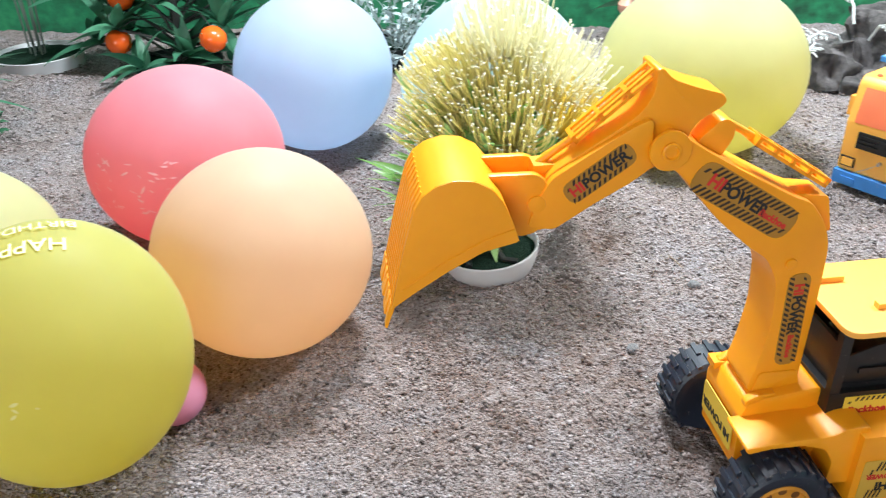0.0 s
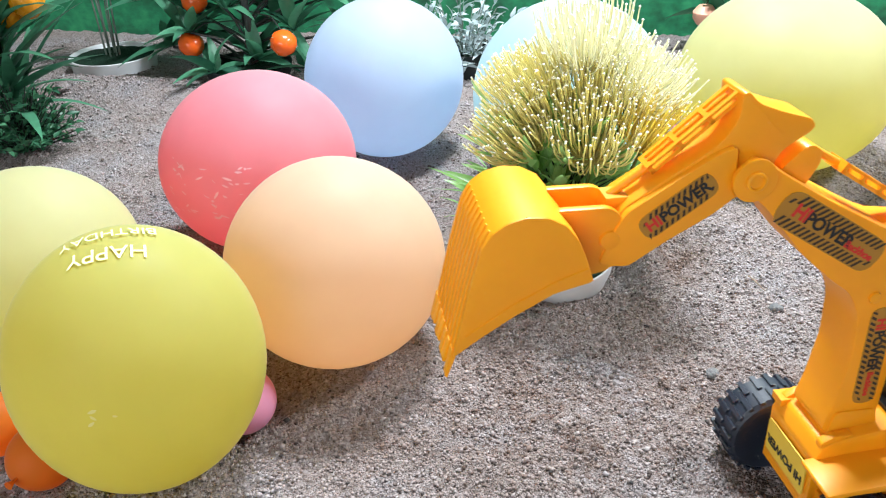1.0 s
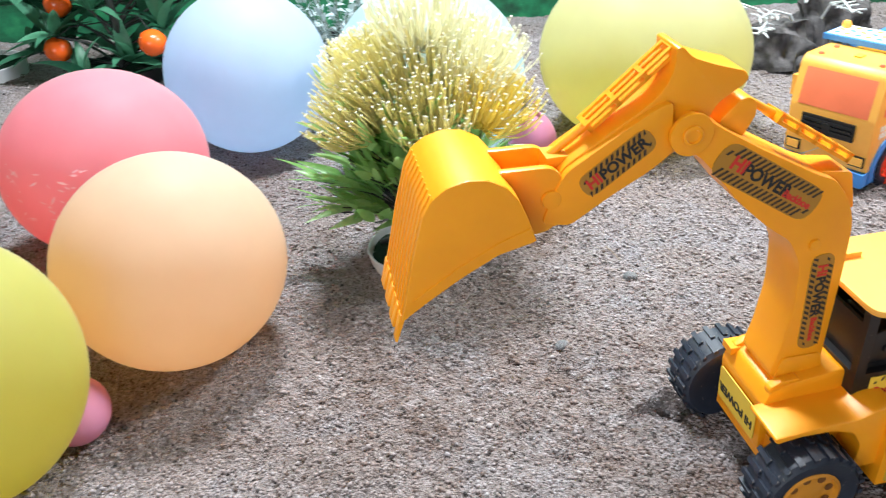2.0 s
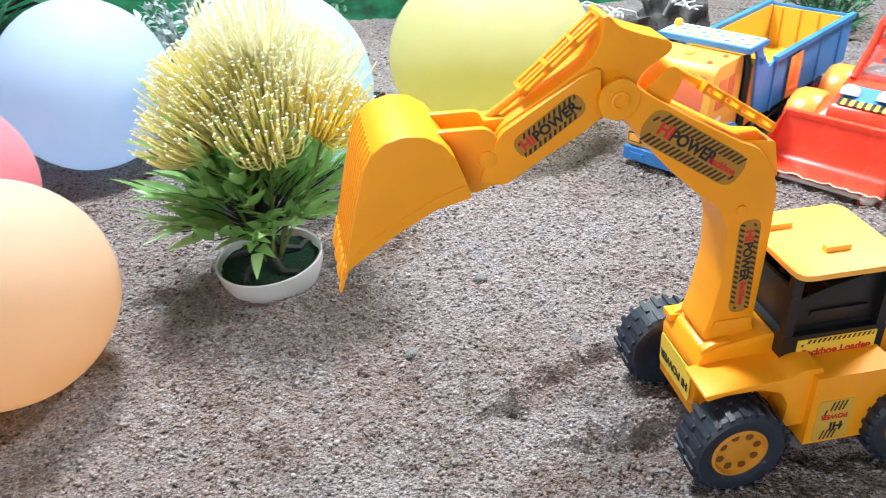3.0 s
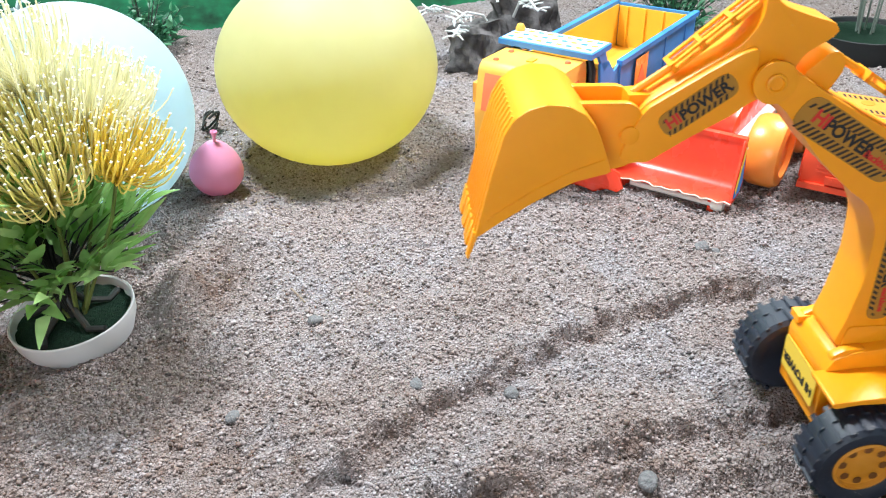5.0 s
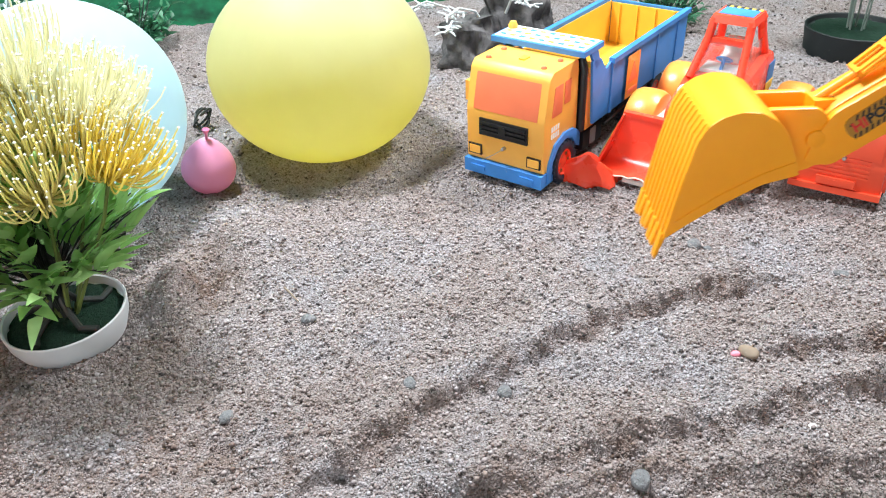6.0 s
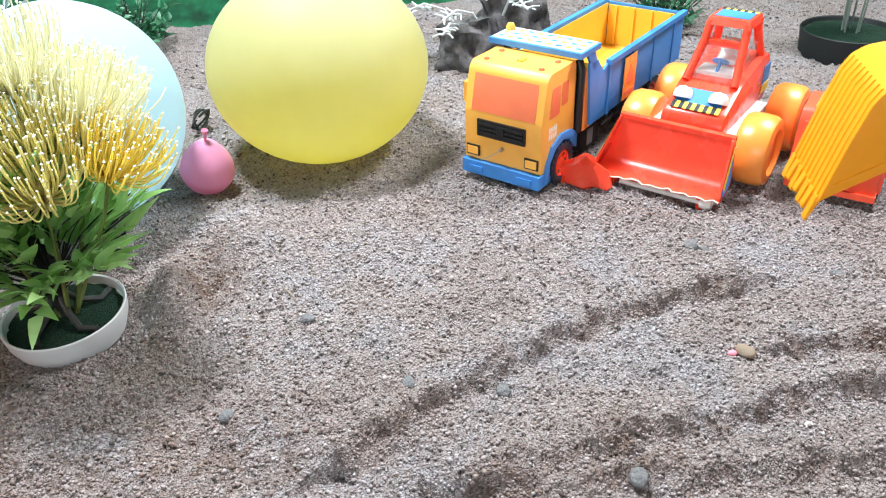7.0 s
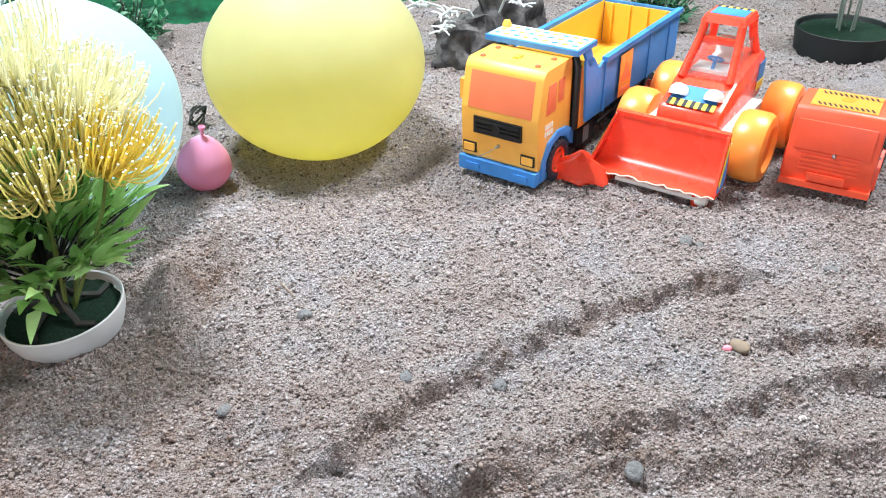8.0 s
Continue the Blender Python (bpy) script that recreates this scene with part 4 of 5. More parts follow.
    # tipping bed
    bed = share("tipping_bed", None, tr, Matrix())
    hw, x0, x1, z0, z1 = 0.066, -0.430, -0.112, 0.060, 0.133
    for s in (-1, 1):
        y0, y1 = sorted((s * hw, s * (hw - 0.0035)))
        part("bed_side", slab([(x1, z0), (x1 + 0.012, z1 + 0.016), (x1 - 0.012, z1 + 0.014), (x1 - 0.030, z1 - 0.006), (x1 - 0.045, z1), (x0, z1), (x0, z0)], y0, y1, 0.0008, None, 0.002), M_BLUE, bed)
        y2, y3 = sorted((s * (hw - 0.0032), s * (hw - 0.006)))
        part("bed_liner", box(x0 + 0.004, x1 - 0.01, y2, y3, z0 + 0.004, z1 - 0.002, 0.0005), M_BED, bed)
        for i in range(4):
            x = x1 - 0.05 - i * 0.076
            ya, yb = sorted((s * hw, s * (hw + 0.0018)))
            part("side_rib", box(x - 0.003, x + 0.003, ya, yb, z0, z1 - 0.004, 0.0006), M_BLUE, bed)
        ya, yb = sorted((s * (hw - 0.004), s * (hw + 0.0042)))
        part("rim_rail", box(x0, x1 - 0.045, ya, yb, z1 - 0.003, z1 + 0.004, 0.0012), M_BLUE, bed, "blue rail with paint worn pale")
        ya, yb = sorted((s * (hw + 0.0028), s * (hw + 0.0036)))
        part("warning_sticker", box(-0.245, -0.205, ya, yb, z0 + 0.004, z1 - 0.008, 0), M_ORANGE, bed, "orange warning sticker", False)
        ya, yb = sorted((s * (hw + 0.0034), s * (hw + 0.0042)))
        part("warning_triangle", slab([(-0.240, z0 + 0.026), (-0.210, z0 + 0.026), (-0.225, z0 + 0.054)], ya, yb, 0, None, 0.002), M_CORAL, bed, "", False)
        part("sticker_bar", box(-0.240, -0.210, ya, yb, z0 + 0.010, z0 + 0.016, 0), M_CORAL, bed, "", False)
    for s in (-1, 1):
        y0, y1 = sorted((s * (hw - 0.004), s * (hw - 0.010)))
        part("head_panel", box(-0.126, -0.098, y0, y1, 0.056, 0.140, 0.001), M_ORANGE, bed)
    part("bed_floor", box(x0, x1, -hw + 0.003, hw - 0.003, z0, z0 + 0.004, 0.0005), M_BED, bed)
    part("bed_head", slab([(x1 + 0.012, z1 + 0.014), (x1 + 0.008, z1 + 0.014), (x1 - 0.004, z0), (x1, z0)], -hw + 0.0036, hw - 0.0036, 0.0005, None, 0), M_BED, bed)
    part("tailgate", box(x0 - 0.002, x0 + 0.002, -hw + 0.0036, hw - 0.0036, z0, z1, 0.0008), M_BLUE, bed)
    part("tailgate_liner", box(x0 + 0.0022, x0 + 0.0045, -hw + 0.007, hw - 0.007, z0 + 0.004, z1 - 0.004, 0.0005), M_BED, bed)
    for i in range(4):
        y = -0.045 + 0.03 * i
        part("tailgate_rib", box(x0 + 0.0043, x0 + 0.0075, y - 0.0018, y + 0.0018, z0 + 0.004, z1 - 0.004, 0.0005), M_BED, bed)
    part("canopy", box(-0.126, -0.072, -hw - 0.001, hw + 0.001, 0.1615, 0.1685, 0.0015), M_BLUE, bed)
    part("canopy_sheet", box(-0.124, -0.076, -hw + 0.002, hw - 0.002, 0.1680, 0.1695, 0.0005), M_WHITE, bed, "worn white sheet with dotted print")
    for i in range(9):
        for j in range(3):
            y, x = -0.056 + 0.014 * i, -0.085 - 0.015 * j
            part("print_square", box(x - 0.003, x + 0.003, y - 0.004, y + 0.004, 0.1690, 0.1699, 0), M_BED if (i + j) % 2 else M_BLUE, bed, "", False)
    for s in (-1, 1):
        y0, y1 = sorted((s * hw, s * (hw - 0.004)))
        part("canopy_bracket", slab([(-0.112, 0.135), (-0.092, 0.163), (-0.112, 0.163), (-0.124, 0.140)], y0, y1, 0.0006, None, 0.002), M_BLUE, bed)
    part("canopy_horn", lathe([(0.006, 0), (0.0065, 0.004), (0.004, 0.009), (0, 0.0095)], 14, pose(-0.112, -0.058, 0.169)), M_TRUCK, bed)
    # chassis
    part("chassis", box(-0.420, -0.06, -0.030, 0.030, 0.026, 0.050, 0.002), M_BLACK, tr)
    for s in (-1, 1):
        y0, y1 = sorted((s * 0.032, s * 0.060))
        part("tank", box(-0.155, -0.100, y0, y1, 0.026, 0.052, 0.003), M_BLACK, tr)
        part("tank_strap", box(-0.135, -0.120, min(s * 0.0595, s * 0.0612), max(s * 0.0595, s * 0.0612), 0.028, 0.050, 0.0005), M_GREY, tr)
        part("guard_rail", tube([(-0.16, s * 0.060, 0.042), (-0.25, s * 0.060, 0.046), (-0.33, s * 0.058, 0.056)], 0.0022, 8), M_BLACK, tr)
        part("exhaust_pipe", tube([(-0.092, s * 0.058, 0.058), (-0.092, s * 0.058, 0.140), (-0.096, s * 0.052, 0.152)], 0.0055, 12), M_BLACK, tr)
    for x, y in ((-0.052, 0.0505), (-0.052, -0.0505), (-0.275, 0.050), (-0.275, -0.050), (-0.345, 0.050), (-0.345, -0.050)):
        tread_wheel("wheel", 0.0295, 0.020, M_TYRE, M_RED, tr, pose(x, y, 0.0285), 1 if y > 0 else -1, 20, 6, 0.58)
    return tr


dump_truck()


def loader():
    ld = thing("front_loader", "red plastic toy front loader with big orange wheels and lowered bucket", "toy loader", pose(0.7599, 0.8753, 0.0, 0, 0, -140))
    bucket = share("bucket", None, ld, pose(0.008, -0.008, 0.002, 0, 3, 0))
    hw = 0.074
    prof = [(-0.008, 0.012), (-0.034, 0.014), (-0.045, 0.022), (-0.052, 0.040), (-0.055, 0.078)]
    inner = [(-0.008, 0.0145), (-0.033, 0.0170), (-0.0425, 0.0245), (-0.0485, 0.041), (-0.0515, 0.078)]
    b = bmesh.new()
    ring = prof + inner[::-1]
    a, c = [b.verts.new((x, -hw, z)) for x, z in ring], [b.verts.new((x, hw, z)) for x, z in ring]
    for i in range(len(ring)):
        j = (i + 1) % len(ring)
        b.faces.new((a[i], c[i], c[j], a[j]))
    n = len(prof)
    for row in (a, c):
        for i in range(n - 1):
            b.faces.new((row[i], row[i + 1], row[2 * n - 2 - i], row[2 * n - 1 - i]))
    part("scoop", b, M_RED, bucket)
    for s in (-1, 1):
        y0, y1 = sorted((s * hw, s * (hw - 0.003)))
        part("bucket_side", slab([(-0.008, 0.012), (-0.034, 0.0135), (-0.046, 0.0215), (-0.053, 0.040), (-0.056, 0.079), (-0.048, 0.078), (-0.028, 0.048), (-0.008, 0.018)], y0, y1, 0.0006, None, 0.002), M_RED, bucket)
        ya, yb = sorted((s * hw, s * (hw + 0.0008)))
        part("side_sticker", slab([(-0.014, 0.0175), (-0.034, 0.019), (-0.044, 0.030), (-0.049, 0.062), (-0.030, 0.040), (-0.014, 0.022)], ya, yb, 0, None, 0.001), M_BLUE, bucket, "blue and yellow sticker", False)
        yc, yd = sorted((s * (hw + 0.0006), s * (hw + 0.0012)))
        part("sticker_stripe", slab([(-0.017, 0.028), (-0.049, 0.070), (-0.049, 0.062), (-0.019, 0.022)], yc, yd, 0, None, 0), M_STRIPE_Y, bucket, "", False)
        part("bucket_foot", box(-0.026, -0.010, s * 0.052 - 0.005, s * 0.052 + 0.005, -0.010, 0.013, 0.0015), M_RED, bucket)
    part("top_rail", box(-0.058, -0.050, -hw, hw, 0.074, 0.080, 0.0012), M_RED, bucket)
    lip = bmesh.new()
    rag = [(-hw + 2 * hw * i / 22, 0.012 + 0.0028 * math.sin(i * 2.3) + 0.0018 * math.sin(i * 5.1)) for i in range(23)]
    lo = [(lip.verts.new((-0.012, y, 0.0118)), lip.verts.new((x - 0.016, y, 0.0135 + 0.001 * math.sin(i)))) for i, (y, x) in enumerate(rag)]
    hi = [(lip.verts.new((-0.012, y, 0.0142)), lip.verts.new((x - 0.016, y, 0.0152 + 0.001 * math.sin(i)))) for i, (y, x) in enumerate(rag)]
    for i in range(22):
        lip.faces.new((lo[i][0], lo[i][1], lo[i + 1][1], lo[i + 1][0]))
        lip.faces.new((hi[i][0], hi[i + 1][0], hi[i + 1][1], hi[i][1]))
        lip.faces.new((lo[i][1], hi[i][1], hi[i + 1][1], lo[i + 1][1]))
    part("worn_lip", lip, M_RED, bucket, "ragged worn red lip")
    part("lip_edge", tube([(x - 0.0160, y, 0.0146 + 0.001 * math.sin(i)) for i, (y, x) in enumerate(rag)], 0.0010, 6), M_WORN, bucket, "pale worn edge")
    # crumpled corner of the bucket
    crumple = lathe([(0.002, 0.030), (0.012, 0.026), (0.024, 0.012), (0.028, 0.0), (0.024, -0.004), (0.0, -0.005)], 22)
    for v in crumple.verts:
        v.co += Vector((0, 0, 1)) * 0.005 * math.sin(v.co.x * 420) * (1 if v.co.z > 0 else 0.2) + Vector((1, 0.4, 0)) * 0.005 * math.sin(v.co.y * 300 + v.co.z * 200)
        v.co.x *= 0.75
        v.co.y *= 1.25
    crumple.transform(pose(0.004, -0.080, 0.004))
    part("crumpled_corner", crumple, M_RED, bucket, "crushed red bucket corner")
    # the bucket's side walls splay out towards the lip
    for ob in bucket.children:
        for v in ob.data.vertices:
            low = 1 - min(1, max(0, (v.co.z - 0.012) / 0.066))
            v.co.y *= 1 + (0.26 if v.co.y < 0 else 0.06) * low
    part("axle_bar", tube([(-0.004, -0.060, 0.008), (-0.004, 0.060, 0.008)], 0.0035, 10), M_WHITE, ld)
    part("axle_cap", lathe([(0.0065, -0.007), (0.0075, 0), (0.0065, 0.007), (0, 0.007)], 14, pose(-0.003, 0.054, 0.008, 90, 0, 0)), M_WHITE, ld)
    # body
    part("chassis", box(-0.255, -0.062, -0.034, 0.034, 0.026, 0.058, 0.004), M_WHITE, ld, "white plastic chassis")
    part("front_beam", box(-0.096, -0.066, -0.062, 0.062, 0.048, 0.062, 0.003), M_WHITE, ld)
    for s in (-1, 1):
        part("lift_arm", slab([(-0.056, 0.030), (-0.064, 0.046), (-0.100, 0.070), (-0.106, 0.062), (-0.072, 0.036)], s * 0.050 - 0.004, s * 0.050 + 0.004, 0.001, None, 0.003), M_WHITE, ld)
    hood = slab([(-0.066, 0.058), (-0.064, 0.078), (-0.072, 0.092), (-0.110, 0.108), (-0.128, 0.116), (-0.236, 0.132), (-0.252, 0.118), (-0.256, 0.060)], -0.041, 0.041, 0.010, None, 0.010)
    part("hood", hood, M_RED, ld)
    for s in (-1, 1):
        part("side_skirt", box(-0.215, -0.085, min(s * 0.040, s * 0.056), max(s * 0.040, s * 0.056), 0.050, 0.068, 0.004), M_WHITE, ld)
    part("hood_sticker", slab([(-0.0735, 0.0935), (-0.108, 0.1085), (-0.108, 0.1093), (-0.0735, 0.0945)], -0.030, 0.030, 0, None, 0), M_BLUE, ld, "blue hood sticker", False)
    for i in range(12):
        y = -0.0312 + 0.0052 * i
        part("hood_stripe", slab([(-0.0722, 0.0935), (-0.083, 0.0983), (-0.083, 0.0992), (-0.0722, 0.0945)], y, y + 0.0052, 0, None, 0), M_STRIPE_Y if i % 2 else M_INK, ld, "", False)
    for y in (-0.023, 0.023):
        part("headlight", lathe([(0.0125, -0.004), (0.0125, 0.001), (0.011, 0.006), (0.007, 0.0095), (0, 0.011)], 20, pose(-0.094, y, 0.104, 0, -22, 0)), M_LAMPW, ld, "white domed headlight")
    # cabin
    cab = share("cabin", None, ld, Matrix())
    for s in (-1, 1):
        part("front_pillar", tube([(-0.122, s * 0.040, 0.114), (-0.158, s * 0.032, 0.165), (-0.168, s * 0.030, 0.192)], 0.0066, 12), M_RED, cab)
        part("rear_pillar", tube([(-0.225, s * 0.040, 0.128), (-0.215, s * 0.033, 0.165), (-0.210, s * 0.030, 0.192)], 0.0072, 12), M_RED, cab)
        part("side_pane", slab([(-0.132, 0.118), (-0.160, 0.160), (-0.212, 0.160), (-0.220, 0.126)], s * 0.037 - 0.0006, s * 0.037 + 0.0006, 0, None, 0), M_CLEAR, cab, "clear plastic pane", False)
    part("cross_bar", box(-0.165, -0.156, -0.033, 0.033, 0.158, 0.167, 0.002), M_RED, cab)
    part("roof", box(-0.218, -0.160, -0.037, 0.037, 0.188, 0.198, 0.004, None, (-0.214, -0.166, -0.033, 0.033)), M_RED, cab)
    part("roof_sticker", box(-0.206, -0.174, -0.028, 0.028, 0.1979, 0.1987, 0), M_BLUE, cab, "blue roof sticker", False)
    for i in range(10):
        part("roof_stripe", box(-0.213, -0.206, -0.030 + i * 0.006, -0.024 + i * 0.006, 0.1979, 0.1988, 0), M_STRIPE_Y if i % 2 else M_INK, cab, "", False)
    pane = bmesh.new()
    q = [pane.verts.new(p) for p in ((-0.124, -0.036, 0.117), (-0.124, 0.036, 0.117), (-0.157, 0.029, 0.162), (-0.157, -0.029, 0.162))]
    pane.faces.new(q)
    bmesh.ops.solidify(pane, geom=pane.faces[:], thickness=0.0012)
    part("windscreen", pane, M_CLEAR, cab, "clear plastic windscreen", False)
    part("seat_well", box(-0.215, -0.140, -0.032, 0.032, 0.112, 0.124, 0.002), M_WHITE, cab)
    part("seat", slab([(-0.205, 0.122), (-0.175, 0.122), (-0.178, 0.132), (-0.192, 0.134), (-0.198, 0.158), (-0.206, 0.158)], -0.016, 0.016, 0.002, None, 0.003), M_WHITE, cab)
    part("steering_wheel", lathe([(0.010, 0), (0.012, 0.002), (0.014, 0), (0.012, -0.002), (0.010, 0)], 22, pose(-0.156, 0, 0.136, 0, -35, 0)), M_BLUE, cab, "blue steering wheel")
    part("steering_column", tube([(-0.146, 0, 0.122), (-0.156, 0, 0.137)], 0.003, 8), M_BLUE, cab)
    for ob in cab.children:
        ob.data.transform(Matrix.Translation((0, 0, 0.114)) @ Matrix.Diagonal((1, 0.80, 0.86, 1)) @ Matrix.Translation((0, 0, -0.114)))
    for s in (-1, 1):
        ya, yb = sorted((s * 0.0405, s * 0.0418))
        part("vent_sticker", box(-0.250, -0.222, ya, yb, 0.088, 0.114, 0), M_BLUE, ld, "blue and yellow vent sticker", False)
        part("vent_stripe", box(-0.250, -0.222, min(s * 0.0414, s * 0.0425), max(s * 0.0414, s * 0.0425), 0.076, 0.088, 0), M_STRIPE_Y, ld, "", False)
    for x, y, r in ((-0.108, 0.077, 0.047), (-0.108, -0.077, 0.047), (-0.232, 0.079, 0.047), (-0.232, -0.079, 0.047)):
        s = 1 if y > 0 else -1
        w = share("wheel", None, ld, pose(x, y, r - 0.001))
        h = 0.022
        part("tyre", lathe([(0.018, -h), (0.036, -h), (0.042, -0.9 * h), (0.0455, -0.6 * h), (0.0462, 0), (0.0455, 0.6 * h), (0.042, 0.9 * h), (0.036, h), (0.030, h), (0.027, 0.75 * h), (0.016, 0.7 * h), (0.010, 0.8 * h), (0, 0.8 * h)], 48, pose(0, 0, 0, -90 * s, 0, 0)), M_ORANGE, w)
        part("hub_sticker", lathe([(0.015, 0.70 * h), (0.015, 0.73 * h), (0, 0.74 * h)], 20, pose(0, 0, 0, -90 * s, 0, 0)), M_WHITE, w, "white hub sticker")
    return ld


loader()


def red_truck():
    tr = thing("small_red_truck", "faded orange-red plastic toy truck with striped roof sticker", "toy truck", pose(0.950, 0.811, 0.0, 0, 0, -136.6))
    w = 0.0515
    part("cab_shell", slab([(0.0, 0.015), (0.004, 0.050), (-0.002, 0.098), (-0.010, 0.112), (-0.080, 0.110), (-0.088, 0.102), (-0.092, 0.015), (-0.066, 0.015), (-0.062, 0.036), (-0.048, 0.046), (-0.034, 0.036), (-0.030, 0.015)], -w, w, 0.004, None, 0.005), M_RED2, tr)
    part("windscreen", slab([(0.0042, 0.062), (-0.0008, 0.098), (-0.003, 0.098), (0.002, 0.062)], -0.044, 0.044, 0.0006, None, 0), M_RED2, tr)
    for i in range(5):
        z = 0.036 + i * 0.0055
        part("grille_slat", box(-0.001, 0.0048 - abs(z - 0.05) * 0.08, -0.034, 0.034, z, z + 0.0026, 0.0008), M_RED2, tr)
    part("bumper", box(-0.012, 0.0055, -w - 0.001, w + 0.001, 0.012, 0.020, 0.0025), M_RED2, tr)
    part("plate_frame", box(0.001, 0.0062, -0.022, 0.022, 0.0225, 0.0325, 0.001), M_RED2, tr)
    for i in range(5):
        part("plate_bar", box(0.004, 0.0068, -0.018 + i * 0.0075, -0.0135 + i * 0.0075, 0.025, 0.030, 0.0004), M_RED2, tr)
    part("tow_knob", lathe([(0, 0.004), (0.002, 0.003), (0.0025, 0), (0.0025, -0.004)], 12, pose(0.005, 0.004, 0.060, 0, 90, 0)), M_GREY, tr)
    part("roof_sticker", box(-0.074, -0.016, -0.038, 0.038, 0.1116, 0.1127, 0), M_ORANGE, tr, "orange striped roof sticker", False)
    for i in range(11):
        for x in (-0.068, -0.028):
            bar = bmesh.new()
            y = -0.032 + i * 0.006
            bar.faces.new([bar.verts.new(p) for p in ((x, y, 0.1130), (x + 0.009, y + 0.004, 0.1130), (x + 0.009, y + 0.007, 0.1130), (x, y + 0.003, 0.1130))])
            part("roof_bar", bar, M_INK, tr, "", False)
    part("roof_emblem", lathe([(0.008, 0.1126), (0.008, 0.1131), (0, 0.1131)], 18, pose(-0.049, 0, 0)), M_RIM, tr)
    for s in (-1, 1):
        y0, y1 = sorted((s * (w - 0.001), s * (w + 0.0008)))
        part("side_window", slab([(-0.020, 0.066), (-0.024, 0.096), (-0.050, 0.096), (-0.050, 0.066)], y0, y1, 0.0004, None, 0.002), M_BLACK, tr)
        part("wheel_arch", slab([(-0.024, 0.015), (-0.028, 0.038), (-0.048, 0.051), (-0.068, 0.038), (-0.072, 0.015), (-0.079, 0.015), (-0.074, 0.044), (-0.048, 0.059), (-0.022, 0.044), (-0.017, 0.015)], min(s * (w - 0.004), s * (w + 0.004)), max(s * (w - 0.004), s * (w + 0.004)), 0.001, None, 0.002), M_RED2, tr)
    part("chassis", box(-0.175, -0.085, -0.030, 0.030, 0.024, 0.042, 0.002), M_BLACK, tr)
    part("load_bed", box(-0.165, -0.096, -0.046, 0.046, 0.042, 0.056, 0.004), M_RED2, tr)
    for x, y in ((-0.048, 0.044), (-0.048, -0.044), (-0.138, 0.046), (-0.138, -0.046)):
        tread_wheel("wheel", 0.028, 0.020, M_TYRE, M_WHITE, tr, pose(x, y, 0.027), 1 if y > 0 else -1, 20, 6, 0.6)
    return tr


red_truck()
balloon_print(front, (-0.281, 0.4715, ground_z(-0.281, 0.4715) + 0.1120), 0.102, [("HAPPY", 77, 294, 0.019), ("BIRTHDAY", 91, 300, 0.015)], flat("faded_print_cream", (0.80, 0.82, 0.46), 0.5))


def balloon_marks(owner, r, k, spots, material, name, label):
    """Worn flecks of print on a balloon's skin: azimuth, elevation, turn, length and width of each."""
    for az, el, turn, ln, wd in spots:
        bm = bmesh.new()
        for i in range(5):
            for sgn in (-1, 1):
                t = i / 4 - 0.5
                bm.verts.new((t * ln, sgn * wd * 0.5 * (1 - 3.2 * t * t) + 0.05 * ln * t * t, 0))
        bm.verts.ensure_lookup_table()
        for i in range(4):
            bm.faces.new((bm.verts[2 * i], bm.verts[2 * i + 1], bm.verts[2 * i + 3], bm.verts[2 * i + 2]))
        for v in bm.verts:
            p = pose(0, 0, 0, turn, 0, 0) @ Vector((1, v.co.x / r, v.co.y / r))
            d = (pose(0, 0, 0, 0, -el, az) @ p).normalized()
            v.co = Vector((d.x, d.y, d.z * k)) * (r + 0.0006)
        part(name, bm, material, owner, label, False)


mark_rng = random.Random(2)
balloon_marks(red, 0.12, 0.93, [(mark_rng.uniform(232, 285), mark_rng.uniform(-12, 22), mark_rng.uniform(-60, 60), mark_rng.uniform(0.003, 0.012), mark_rng.uniform(0.0010, 0.0030)) for _ in range(44)], flat("worn_print_pink", (0.95, 0.50, 0.56)), "print_fleck", "worn pale print")
balloon_marks(front, 0.102, 1.12, [(mark_rng.uniform(278, 300), mark_rng.uniform(-8, 18), mark_rng.uniform(-60, 60), mark_rng.uniform(0.003, 0.007), mark_rng.uniform(0.0015, 0.003)) for _ in range(4)], flat("worn_print_cream", (0.80, 0.74, 0.26)), "print_fleck", "worn pale print")


# ---- plants ----
def blade(length, width, bend=0.35, fold=0.25, n=7, shape=0.45):
    """A leaf along local x, arching to -z, folded along its rib, with thickness at the rib."""
    b = bmesh.new()
    rows = []
    for i in range(n + 1):
        t = i / n
        w = width * 0.5 * (math.sin(math.pi * min(1, t ** shape)) ** 0.8 if 0 < t < 1 else 0.02) + 0.0002
        x = length * (t - 0.12 * bend * t * t)
        z = length * bend * (0.5 * t - 0.85 * t * t)
        rows.append([b.verts.new((x, -w, z + w * fold)), b.verts.new((x, 0, z)), b.verts.new((x, w, z + w * fold))])
    for p, q in zip(rows, rows[1:]):
        for k in (0, 1):
            b.faces.new((p[k], q[k], q[k + 1], p[k + 1]))
    return b


def leaf_mesh(name, mat, *args, **kw):
    b = blade(*args, **kw)
    me = bpy.data.meshes.new(name)
    b.to_mesh(me)
    b.free()
    me.materials.append(mat)
    me.shade_smooth()
    return me


def aim(p, yaw, pitch, roll=0, s=1.0):
    """The pose of a leaf that starts at p and points along yaw, rising by pitch."""
    return pose(*p) @ pose(0, 0, 0, 0, 0, yaw) @ pose(0, 0, 0, roll, -pitch, 0) @ Matrix.Scale(s, 4)


